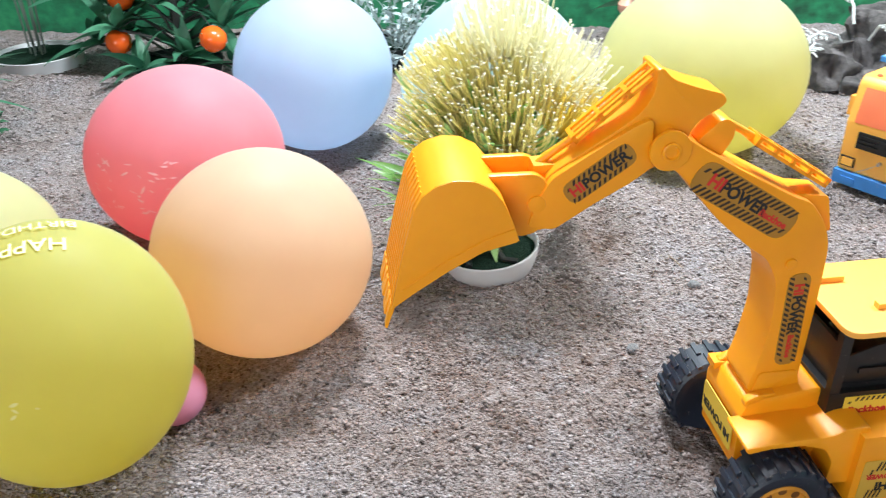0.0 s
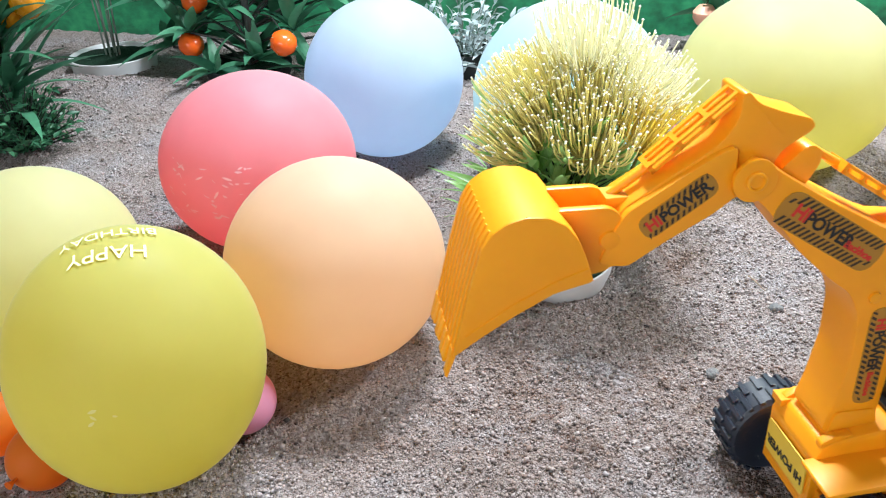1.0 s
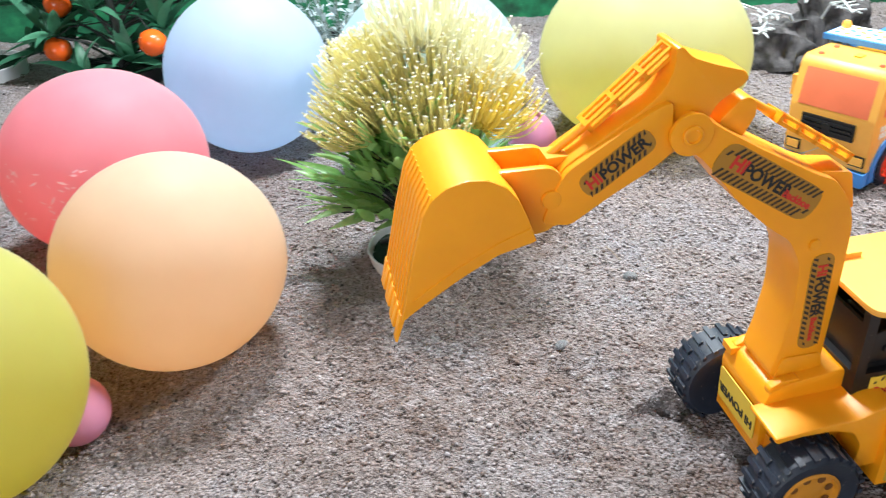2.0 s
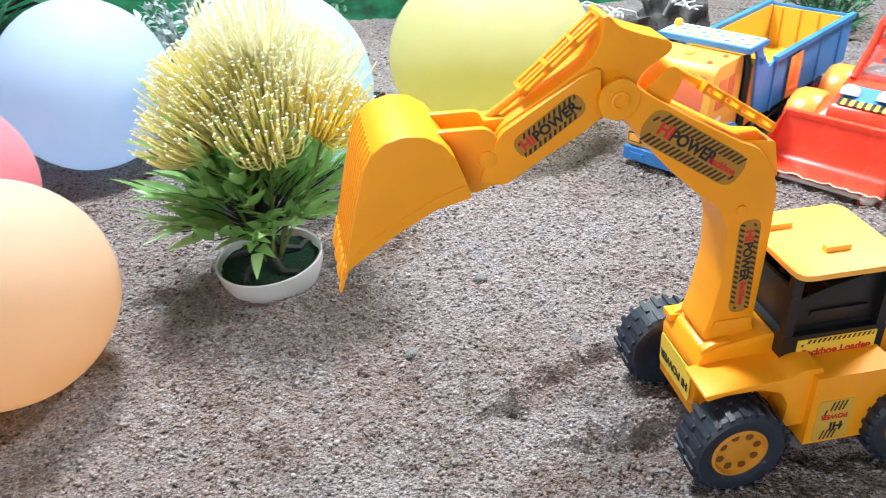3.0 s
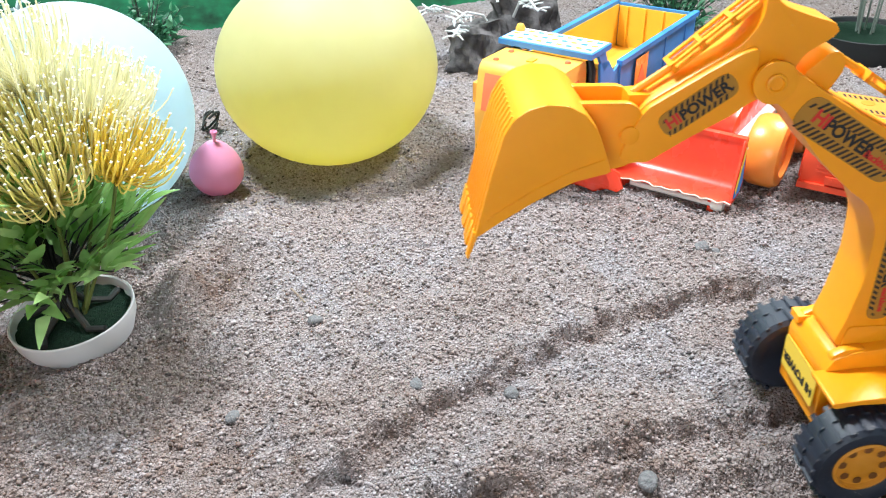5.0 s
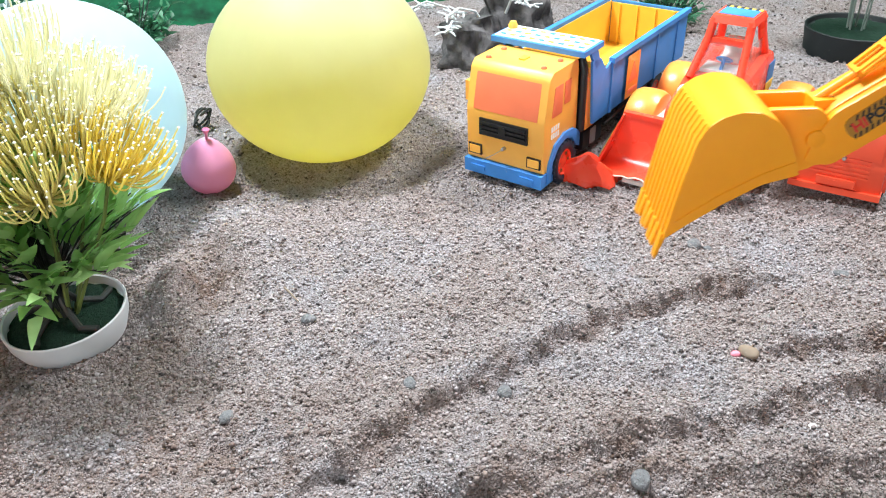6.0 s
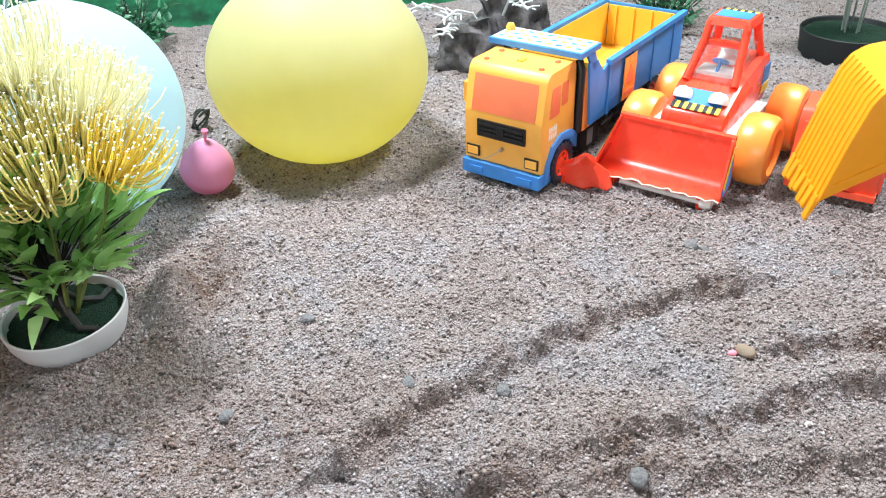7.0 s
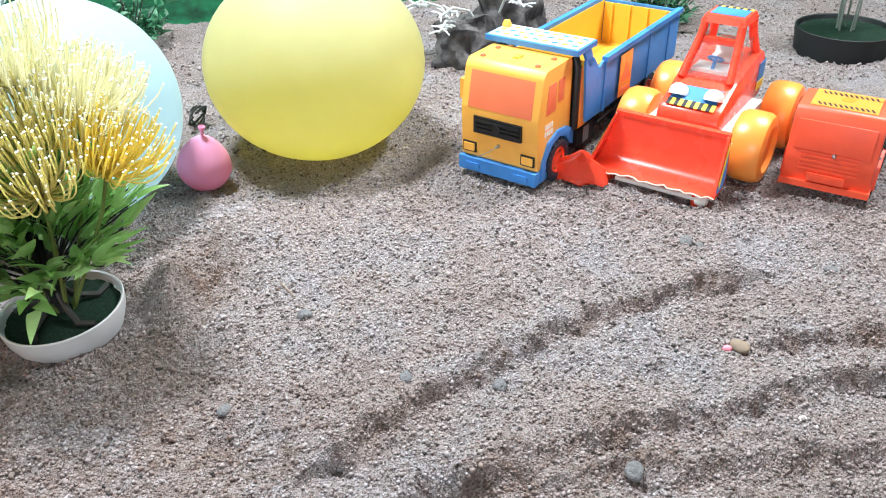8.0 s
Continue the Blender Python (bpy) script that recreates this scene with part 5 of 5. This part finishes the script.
def pot(parent, r, h, mat, fill=0.75, foot=0.86):
    part("bowl", lathe([(0, 0), (r * foot, 0), (r * 0.97, h * 0.55), (r, h), (r * 0.985, h + 0.0012), (r * 0.955, h), (r * 0.93, h * fill), (0, h * fill - 0.001)], 48), mat, parent)
    top = lathe([(r * 0.925, h * fill), (r * 0.7, h * fill + 0.002), (r * 0.35, h * fill + 0.004), (0, h * fill + 0.004)], 40)
    for v in top.verts:
        v.co.z += random.uniform(-0.0008, 0.0008)
    part("turf", top, M_TURF, parent, "dark green felt turf")


def pincushion(parent, base, axis, size, count, mat, rng):
    """A flower head of many curved filaments with pale bead tips."""
    head = share("flower_head", None, parent, Matrix())
    ax = Vector(axis).normalized()
    u = ax.cross(Vector((0.3, 0.9, 0.1))).normalized()
    v = ax.cross(u)
    fil, tips = bmesh.new(), bmesh.new()
    for i in range(count):
        a = i * 2.399963 + rng.uniform(-0.25, 0.25)
        q = math.sqrt((i + 0.5) / count)
        q = min(1.0, max(0.03, q + rng.uniform(-0.06, 0.06)))
        rad = u * math.cos(a) + v * math.sin(a)
        long = size * rng.uniform(0.86, 1.08)
        side = (v * math.cos(a) - u * math.sin(a)) * rng.uniform(-0.10, 0.10)
        wide = q * rng.uniform(0.78, 0.98)
        pts = []
        for j in range(8):
            t = j / 7
            lat = wide * (1.85 * t - 0.85 * t * t)
            up = (1.12 - 0.30 * q * q) * ((1 - 0.85 * q) * t + 0.85 * q * t ** 1.9)
            pts.append(Vector(base) + long * (rad * lat + ax * up + side * t * t))
        tube(pts, 0.00085, 4, fil, 0.00075)
        p = pts[-1]
        r = rng.uniform(0.0011, 0.0017)
        o = [tips.verts.new(p + Vector(d) * r) for d in ((1, 0, 0), (-1, 0, 0), (0, 1, 0), (0, -1, 0), (0, 0, 1), (0, 0, -1))]
        for q in ((0, 2, 4), (2, 1, 4), (1, 3, 4), (3, 0, 4), (2, 0, 5), (1, 2, 5), (3, 1, 5), (0, 3, 5)):
            tips.faces.new([o[k] for k in q])
    f = part("filament_tuft", fil, mat, head, "fine curved plastic filaments")
    f["kind"] = "stuff"
    tp = part("pollen_tip", tips, M_TIP, head, "pale bead tips")
    tp["kind"] = "stuff"


def flower_plant():
    rng = random.Random(11)
    x, y = 0.066, 0.803
    pl = thing("flower_plant", "artificial yellow pincushion flowers with green leaves in white saucer", "potted plant", pose(x, y, -0.006, 2, -4, 0))
    pot(pl, 0.0605, 0.030, M_POTW, 0.72)
    heads = [((0.036, -0.046, 0.178), (0.05, -0.42, 1), 0.058, M_FIL), ((0.088, -0.018, 0.174), (0.55, -0.25, 1), 0.055, M_FILG), ((-0.026, -0.024, 0.182), (-0.60, -0.35, 1), 0.057, M_FIL),
             ((-0.008, -0.004, 0.215), (-0.45, -0.30, 1), 0.060, M_FIL), ((0.030, 0.014, 0.252), (0.0, -0.10, 1), 0.062, M_FILP), ((0.074, 0.010, 0.212), (0.45, -0.25, 1), 0.060, M_FILP),
             ((-0.020, 0.050, 0.200), (-0.45, 0.4, 1), 0.060, M_FIL), ((0.066, 0.056, 0.196), (0.45, 0.5, 1), 0.060, M_FILP), ((0.034, -0.012, 0.206), (0.0, -0.30, 1), 0.056, M_FIL)]
    for base, axis, size, mat in heads:
        pincushion(pl, base, axis, size * 1.06, 155, mat, rng)
        e = Vector(base)
        part("stem", tube([(e.x * 0.1, e.y * 0.1, 0.02), (e.x * 0.35, e.y * 0.35, 0.06), (e.x * 0.8, e.y * 0.8, e.z * 0.75), e], 0.0018, 7), M_STEMF, pl)
    for a in (20, 150, 230, 300):
        k, s = math.cos(radians(a)), math.sin(radians(a))
        part("wire_foot", tube([(0.004 * k, 0.004 * s, 0.055), (0.016 * k, 0.016 * s, 0.036), (0.036 * k, 0.036 * s, 0.027), (0.048 * k - 0.012 * s, 0.048 * s + 0.012 * k, 0.026)], 0.0034, 8), M_STEM, pl)
    part("centre_stem", tube([(0, 0, 0.02), (0.002, -0.002, 0.08), (0.004, -0.01, 0.15)], 0.005, 8), M_STEM, pl)
    meshes = [leaf_mesh("leaf", M_LEAF, ln, w, bd, fd) for ln, w, bd, fd in ((0.048, 0.0098, 0.10, 0.3), (0.042, 0.0095, 0.24, 0.35), (0.038, 0.0112, 0.06, 0.3), (0.054, 0.0086, 0.20, 0.2), (0.032, 0.0104, 0.3, 0.4))]
    for i in range(150):
        yaw = i * 137.5 + rng.uniform(-15, 15)
        low = i % 3 == 0
        rise = rng.uniform(22, 36) if low else rng.uniform(40, 76)
        ln = rng.uniform(0.062, 0.090) * (1.14 if low else 1.0)
        o = Vector((0.012 * math.cos(radians(yaw)), 0.012 * math.sin(radians(yaw)), rng.uniform(0.056, 0.074) if low else rng.uniform(0.066, 0.135)))
        d = Vector((math.cos(radians(yaw)) * math.cos(radians(rise)), math.sin(radians(yaw)) * math.cos(radians(rise)), math.sin(radians(rise))))
        e = o + d * ln
        part("sprig_stem", tube([o * 0.6, o, (o + e) / 2 + Vector((0, 0, 0.006)), e], 0.0012, 4, None, 0.0007), M_STEM, pl)
        for k in range(5):
            t = 0.35 + 0.65 * k / 4
            p = o + (e - o) * t + Vector((0, 0, 0.006 * math.sin(math.pi * t)))
            sd = (1 if k % 2 else -1) * (0 if k == 4 else rng.uniform(20, 50))
            share("leaf", rng.choice(meshes), pl, aim(p, yaw + sd, rise + rng.uniform(-16, 20), rng.uniform(-45, 45), rng.uniform(0.85, 1.2)))
    return pl


def long_leaf_plant():
    rng = random.Random(5)
    pl = thing("mango_plant", "artificial dark green long-leaved plant with amber fruit on sand", "plant", pose(-0.845, 1.17, 0.0))
    part("stem", tube([(0, 0, -0.01), (0.005, 0.0, 0.10), (0.0, 0.01, 0.30)], 0.008, 10), M_STEM, pl)
    meshes = [leaf_mesh("leaf", M_LEAFD, ln, w, bd, 0.3, shape=0.6) for ln, w, bd in ((0.26, 0.026, 0.35), (0.20, 0.024, 0.55), (0.24, 0.020, 0.2), (0.17, 0.028, 0.5))]
    for i in range(95):
        yaw = i * 137.5 + rng.uniform(-12, 12)
        share("leaf", rng.choice(meshes), pl, aim((0, 0, rng.uniform(0.03, 0.26)), yaw, rng.uniform(5, 62), rng.uniform(-25, 25), rng.uniform(0.8, 1.15)))
    for x, y, z, r in ((0.061, 0.03, 0.225, 0.028), (0.023, 0.03, 0.205, 0.024), (0.075, -0.06, 0.29, 0.025)):
        f = lathe([(0, -1.12 * r), (0.45 * r, -1.0 * r), (0.85 * r, -0.5 * r), (r, 0), (0.88 * r, 0.5 * r), (0.5 * r, 0.88 * r), (0, r)], 24, pose(x, y, z, 14, 10, 0))
        part("fruit", f, M_MANGO, pl, "amber plastic fruit")
        part("fruit_stalk", tube([(x, y, z + r), (x * 0.5, y * 0.5, z + r + 0.05), (0, 0.005, z + 0.05)], 0.0014, 5), M_STEM, pl)


def small_leaf_shrub(x, y, label, mat, n, r, h, leaf, seed, name="shrub", pot_r=0.0):
    """A low shrub of many little leaves on short twigs."""
    rng = random.Random(seed)
    pl = thing(name, label, "shrub", pose(x, y, ground_z(x, y) - 0.003))
    if pot_r:
        pot(pl, pot_r, 0.05, M_POTD)
    meshes = [leaf_mesh("leaf", mat, leaf * k, leaf * 0.42, 0.4, 0.3, 4) for k in (1, 0.8, 1.2)]
    b = bmesh.new()
    crown = bmesh.new()
    for i in range(n):
        yaw, q = i * 137.5, math.sqrt(rng.random())
        e = Vector((r * q * math.cos(radians(yaw)), r * q * math.sin(radians(yaw)), h * rng.uniform(0.3, 1) * (1.1 - 0.5 * q)))
        tube([(e.x * 0.1, e.y * 0.1, 0), (e.x * 0.6, e.y * 0.6, e.z * 0.6), e], 0.0016, 4, b, 0.0008)
        for k in range(9):
            t = 0.3 + 0.7 * k / 8
            p = Vector((e.x * (0.1 + 0.9 * t), e.y * (0.1 + 0.9 * t), e.z * t))
            m = aim(p, yaw + rng.uniform(-100, 100), rng.uniform(-10, 70), rng.uniform(-50, 50), rng.uniform(0.7, 1.2))
            me = rng.choice(meshes)
            lb = bmesh.new()
            lb.from_mesh(me)
            lb.transform(m)
            merge(crown, lb)
    part("twig", b, M_STEMG if mat is M_LEAFS else M_STEM, pl)
    c = part("foliage", crown, mat, pl, "many small leaves")
    c["kind"] = "stuff"
    return pl


def orange_plant():
    rng = random.Random(8)
    pl = thing("orange_plant", "artificial dark green orange tree with small orange fruit", "plant", pose(-0.545, 1.49, 0.0))
    pot(pl, 0.085, 0.035, M_POTD, 0.8)
    part("trunk", tube([(0, 0, 0.02), (0.01, 0, 0.12), (-0.005, 0.01, 0.34)], 0.007, 8), M_STEM, pl)
    meshes = [leaf_mesh("leaf", M_LEAFD, ln, w, bd, 0.35, shape=0.55) for ln, w, bd in ((0.115, 0.030, 0.35), (0.095, 0.026, 0.55), (0.13, 0.028, 0.2))]
    tufts = [(0.025, -0.015, 0.045, 12), (-0.10, -0.02, 0.10, 10), (0.10, 0.0, 0.10, 10), (-0.03, 0.0, 0.14, 10), (0.07, 0.03, 0.17, 10), (-0.11, 0.03, 0.18, 10), (0.0, 0.05, 0.23, 10), (0.15, 0.05, 0.16, 8), (-0.16, 0.02, 0.06, 9), (0.13, -0.04, 0.04, 9), (-0.05, -0.05, 0.03, 9), (-0.12, 0.06, 0.12, 10), (0.05, 0.07, 0.10, 10), (0.19, 0.03, 0.09, 9), (-0.02, 0.08, 0.18, 10), (-0.17, 0.06, 0.22, 10), (0.12, 0.08, 0.22, 10), (0.18, 0.09, 0.25, 9)]
    for tx, ty, tz, n in tufts + [(-0.20, 0.08, 0.14, 10), (0.0, 0.10, 0.12, 10), (-0.07, 0.10, 0.26, 10), (0.22, 0.10, 0.16, 10), (0.08, 0.11, 0.17, 10), (-0.13, 0.11, 0.06, 10)]:
        part("branch", tube([(0, 0, max(0.02, tz * 0.6)), (tx * 0.5, ty * 0.5, tz * 0.85), (tx, ty, tz)], 0.0028, 5), M_STEM, pl)
        for i in range(n):
            share("leaf", rng.choice(meshes), pl, aim((tx, ty, tz), i * 137.5 + rng.uniform(-20, 20), rng.uniform(-8, 72), rng.uniform(-30, 30), rng.uniform(0.7, 1.1)))
    for x, y, z in ((-0.106, -0.014, 0.074), (0.098, -0.066, 0.094), (-0.095, 0.01, 0.152), (0.07, -0.02, 0.20), (0.02, 0.03, 0.24)):
        r = 0.025
        part("fruit", lathe([(0, -0.95 * r), (0.5 * r, -0.84 * r), (0.9 * r, -0.4 * r), (r, 0.05 * r), (0.88 * r, 0.5 * r), (0.5 * r, 0.83 * r), (0.12 * r, 0.9 * r), (0, 0.84 * r)], 24, pose(x, y, z, 12, 20, 0)), M_FRUIT, pl, "glossy orange fruit")
        part("fruit_stalk", tube([(x, y, z + r * 0.85), (x * 0.7, y * 0.5, z + 0.04), (0, 0, z + 0.045)], 0.0013, 5), M_STEM, pl)


def bare_stem_pot(x, y, r, h, mat, label, seed, tall, leaves=0):
    rng = random.Random(seed)
    pl = thing("potted_plant", label, "potted plant", pose(x, y, ground_z(x, y) - 0.008))
    pot(pl, r, h, mat, 0.85, 0.94)
    for i in range(7):
        a = i * 137.5
        c, s = math.cos(radians(a)), math.sin(radians(a))
        k = rng.uniform(0.03, 0.09)
        part("stem", tube([(0.014 * c, 0.014 * s, h * 0.8), (0.017 * c, 0.017 * s, h + tall * 0.25), (k * 0.6 * c, k * 0.6 * s, h + tall * 0.6), (k * c, k * s, h + tall)], 0.0020, 6, None, 0.0012), M_STEMG, pl)
    if leaves:
        mesh = leaf_mesh("leaf", M_LEAFB, 0.07, 0.02, 0.4, 0.3)
        for i in range(leaves):
            share("leaf", mesh, pl, aim((0, 0, h + tall * rng.uniform(0.5, 1.0)), i * 137.5, rng.uniform(0, 60), rng.uniform(-30, 30), rng.uniform(0.8, 1.3)))


def stump():
    st = thing("tree_stump", "grey gnarled driftwood stump with frosted white twigs", "stump", pose(0.72, 1.475, -0.01))
    for cx, cy, r, h, sd in ((-0.035, -0.02, 0.058, 0.085, 1), (0.055, 0.02, 0.070, 0.135, 2), (0.005, -0.055, 0.040, 0.040, 3)):
        prof = [(0, 0), (r * 1.15, 0.0), (r * 1.05, h * 0.25), (r * 0.9, h * 0.5), (r * 0.85, h * 0.75), (r * 0.6, h * 0.95), (0.0, h)]
        dense = []
        for (a, b), (c, d) in zip(prof, prof[1:]):
            dense += [(a + (c - a) * k / 5, b + (d - b) * k / 5) for k in range(5)]
        dense.append(prof[-1])
        bm = lathe(dense, 48)
        for v in bm.verts:
            d = Vector((v.co.x, v.co.y, 0))
            n1 = noise.noise(v.co * 30 + Vector((sd * 7, 0, 0)))
            n2 = noise.noise(Vector((v.co.x * 90, v.co.y * 90, v.co.z * 25 + sd)))
            if d.length > 1e-5:
                v.co += d.normalized() * (0.024 * n1 + 0.012 * n2) + Vector((0, 0, 0.012 * n1))
        bm.transform(pose(cx, cy, 0, 8 * (sd - 2), 6, 40 * sd))
        part("lump", bm, M_ROCK, st)
    rng = random.Random(3)
    for i, (x, y, z, yaw) in enumerate(((-0.055, -0.03, 0.085, 230), (-0.02, -0.03, 0.10, 200), (0.02, -0.03, 0.12, 280), (0.06, -0.02, 0.14, 320), (-0.06, 0.0, 0.10, 170), (0.09, 0.0, 0.13, 350), (0.0, 0.0, 0.14, 90))):
        b = bmesh.new()
        d = Vector((math.cos(radians(yaw)), math.sin(radians(yaw)), 0))
        pts = [Vector((x, y, z - 0.03)), Vector((x, y, z)) + d * 0.02, Vector((x, y, z + 0.012)) + d * 0.055, Vector((x, y, z)) + d * 0.085]
        tube(pts, 0.003, 6, b, 0.0016)
        for k in range(8):
            t = 0.3 + 0.09 * k
            p = pts[1].lerp(pts[3], t)
            a = radians(yaw + (55 if k % 2 else -55))
            e = p + Vector((math.cos(a), math.sin(a), rng.uniform(-0.2, 0.6))) * 0.022
            tube([p, p.lerp(e, 0.5) + Vector((0, 0, 0.002)), e], 0.0022, 5, b, 0.0014)
        part("frosted_twig", b, M_CORALW, st, "frosted white twig")


flower_plant()
long_leaf_plant()
orange_plant()
small_leaf_shrub(-0.80, 1.115, "low dark green fine-leaved artificial shrub on sand", M_LEAFB, 130, 0.095, 0.12, 0.017, 2)
small_leaf_shrub(-0.13, 1.56, "silver-white frosted artificial shrub", M_LEAFS, 60, 0.12, 0.20, 0.024, 6, "silver_shrub", 0.07)
small_leaf_shrub(0.085, 1.73, "dark green artificial shrub before the backdrop", M_LEAFB, 40, 0.08, 0.13, 0.026, 9)
small_leaf_shrub(1.10, 1.52, "dark green artificial shrub behind the toy trucks", M_LEAFB, 50, 0.09, 0.16, 0.022, 12)
bare_stem_pot(-0.862, 1.555, 0.088, 0.040, M_POTW, "white plastic pot with thin grey-green stems", 4, 0.30, 14)
bare_stem_pot(1.350, 1.290, 0.086, 0.050, M_POTD, "black plastic pot with green turf and thin stems", 6, 0.26, 16)
stump()


def peach_plant():
    rng = random.Random(21)
    pl = thing("peach_plant", "artificial broad-leaved plant with one pale peach fruit", "plant", pose(0.385, 1.73, 0.0))
    part("stem", tube([(0, 0, 0), (0.0, 0, 0.1), (0.01, 0, 0.22)], 0.005, 7), M_STEM, pl)
    mesh = leaf_mesh("leaf", M_LEAFB, 0.12, 0.045, 0.4, 0.3, shape=0.6)
    for i in range(22):
        share("leaf", mesh, pl, aim((0, 0, rng.uniform(0.03, 0.2)), i * 137.5, rng.uniform(5, 60), rng.uniform(-30, 30), rng.uniform(0.7, 1.1)))
    part("fruit", lathe([(0, -0.022), (0.014, -0.019), (0.023, -0.006), (0.024, 0.006), (0.014, 0.019), (0, 0.021)], 20, pose(-0.036, -0.045, 0.083)), M_PEACH, pl, "pale peach fruit")
    part("fruit_stalk", tube([(-0.036, -0.045, 0.10), (-0.02, -0.02, 0.13), (0, 0, 0.13)], 0.0013, 5), M_STEM, pl)


peach_plant()


# ---- small things on the sand ----
def stone(name, x, y, r, squash, mat, label, cat, seed, up=0.5):
    b = bmesh.new()
    bmesh.ops.create_icosphere(b, subdivisions=3, radius=r)
    for v in b.verts:
        k = 1 + 0.28 * noise.noise(v.co * (0.9 / r) + Vector((seed, 0, 0)))
        v.co = Vector((v.co.x * k * 1.25, v.co.y * k, v.co.z * k * squash))
    ob = part(name, b, mat)
    ob.matrix_basis = pose(x, y, ground_z(x, y) + r * squash * up, 0, 0, seed * 40)
    return tagged(ob, label, cat)


stone("pebble", 0.735, 0.762, 0.0085, 0.6, M_PEB, "smooth grey-green pebble on the sand", "pebble", 1)
stone("pebble", 0.747, 0.752, 0.0045, 0.5, M_PEB, "small grey pebble on the sand", "pebble", 2)
stone("clod", 0.690, 0.581, 0.008, 0.6, M_TWIG, "small brown clod of earth on sand", "clod", 3)
stone("rubber_scrap", 0.679, 0.584, 0.004, 0.8, M_PINKBIT, "tiny pink rubber scrap on sand", "scrap", 4)
stone("white_chip", 0.691, 0.484, 0.0035, 0.5, M_WHITE, "tiny white chip on the sand", "chip", 5)
stone("pebble", 0.522, 0.467, 0.0075, 0.7, M_PEB, "grey pebble half sunk in sand", "pebble", 6)
stone("pebble", 0.453, 0.594, 0.0065, 0.7, M_PEB, "dark pebble half sunk in sand", "pebble", 7)
stone("pebble", 0.857, 0.668, 0.006, 0.6, M_PEB, "dark flat pebble on the sand", "pebble", 8)
stone("pebble", 0.296, 0.743, 0.006, 0.6, M_PEB, "grey pebble on the sand", "pebble", 9)
stone("pebble", 0.211, 0.625, 0.006, 0.6, M_PEB, "grey pebble on the sand", "pebble", 10)
stone("pebble", 0.372, 0.618, 0.006, 0.6, M_PEB, "grey pebble on the sand", "pebble", 11)
stone("pebble", -0.88, 1.38, 0.015, 0.6, M_SAND, "brown clod before a white pot", "pebble", 12)
zt = ground_z(0.284, 0.789)
tagged(part("twig", tube([(0.277, 0.806, zt + 0.002), (0.282, 0.792, zt + 0.004), (0.290, 0.772, zt + 0.003)], 0.0011, 6, None, 0.0007), M_TWIG), "thin dry brown twig lying on sand", "twig")
coil = bmesh.new()
for k in range(3):
    tube([(0.204 + (0.010 + 0.002 * k) * math.cos(a * 0.5 + k), 1.27 + 0.012 * math.sin(a * 0.5 + k * 2), 0.010 + 0.011 * (1 + math.sin(a * 0.5 + k * 1.4))) for a in range(13)], 0.0018, 6, coil)
tagged(part("wire_coil", coil, M_STEM), "tangled dark green wire lying behind balloons", "wire")

build_grains()


# ---- what moves ----
def motions():
    rows = [
        (0.0, 0.2766, 0.4701, -0.0050, -170.3, -0.4, -0.4), (0.5, 0.2399, 0.4609, -0.0020, -167.6, 0.3, -1.2), (1.0, 0.2568, 0.4619, -0.0030, -164.8, -0.2, -0.9),
        (1.5, 0.3082, 0.4719, -0.0040, -165.9, -0.8, 0.2), (2.0, 0.3566, 0.4849, -0.0065, -167.5, -0.4, 1.2), (2.2, 0.3770, 0.4906, -0.0075, -168.9, -0.3, 1.0),
        (2.75, 0.4255, 0.4960, 0.0010, -173.4, -0.2, 0.4), (3.3, 0.4751, 0.4975, 0.0044, -178.0, -0.2, -0.1), (3.5, 0.5017, 0.4983, 0.0056, -179.7, -0.6, 0.3),
        (4.0, 0.5627, 0.4974, 0.0058, -184.5, 0.1, 0.8), (4.5, 0.6217, 0.4933, 0.0050, -189.4, 0.9, 0.6), (4.7, 0.6390, 0.4855, 0.0065, -190.4, 1.0, 0.3),
        (5.3, 0.7150, 0.4640, 0.0045, -193.0, -1.5, 0.0), (5.8, 0.7845, 0.4413, 0.0026, -195.2, -3.4, -0.5), (6.0, 0.8150, 0.4400, 0.0035, -195.9, -3.0, -0.6),
        (6.5, 0.8549, 0.4161, 0.0090, -198.7, -0.7, -1.0), (7.0, 0.9017, 0.3985, 0.0066, -202.6, 0.5, 0.5), (7.5, 0.9540, 0.3780, 0.0060, -206.0, 0.5, 0.5), (8.0, 1.0150, 0.3500, 0.0060, -209.0, 0.5, 0.5),
    ]
    walk(digger, [(t, pose(x, y, z, -roll, -pitch, yaw)) for t, x, y, z, yaw, pitch, roll in rows])
    # the wheels roll with the way travelled along the machine's heading
    way = [0.0]
    for a, b in zip(rows, rows[1:]):
        h = radians((a[4] + b[4]) / 2)
        way.append(way[-1] + (b[1] - a[1]) * math.cos(h) + (b[2] - a[2]) * math.sin(h))
    times = [0.2 * i for i in range(41)]
    along = np.interp(times, [r[0] for r in rows], way)
    for w in digger_wheels:
        p = w.matrix_basis.translation.copy()
        walk(w, [(t, pose(p.x, p.y, p.z, 0, math.degrees(d / 0.0395), 0)) for t, d in zip(times, along)])


motions()
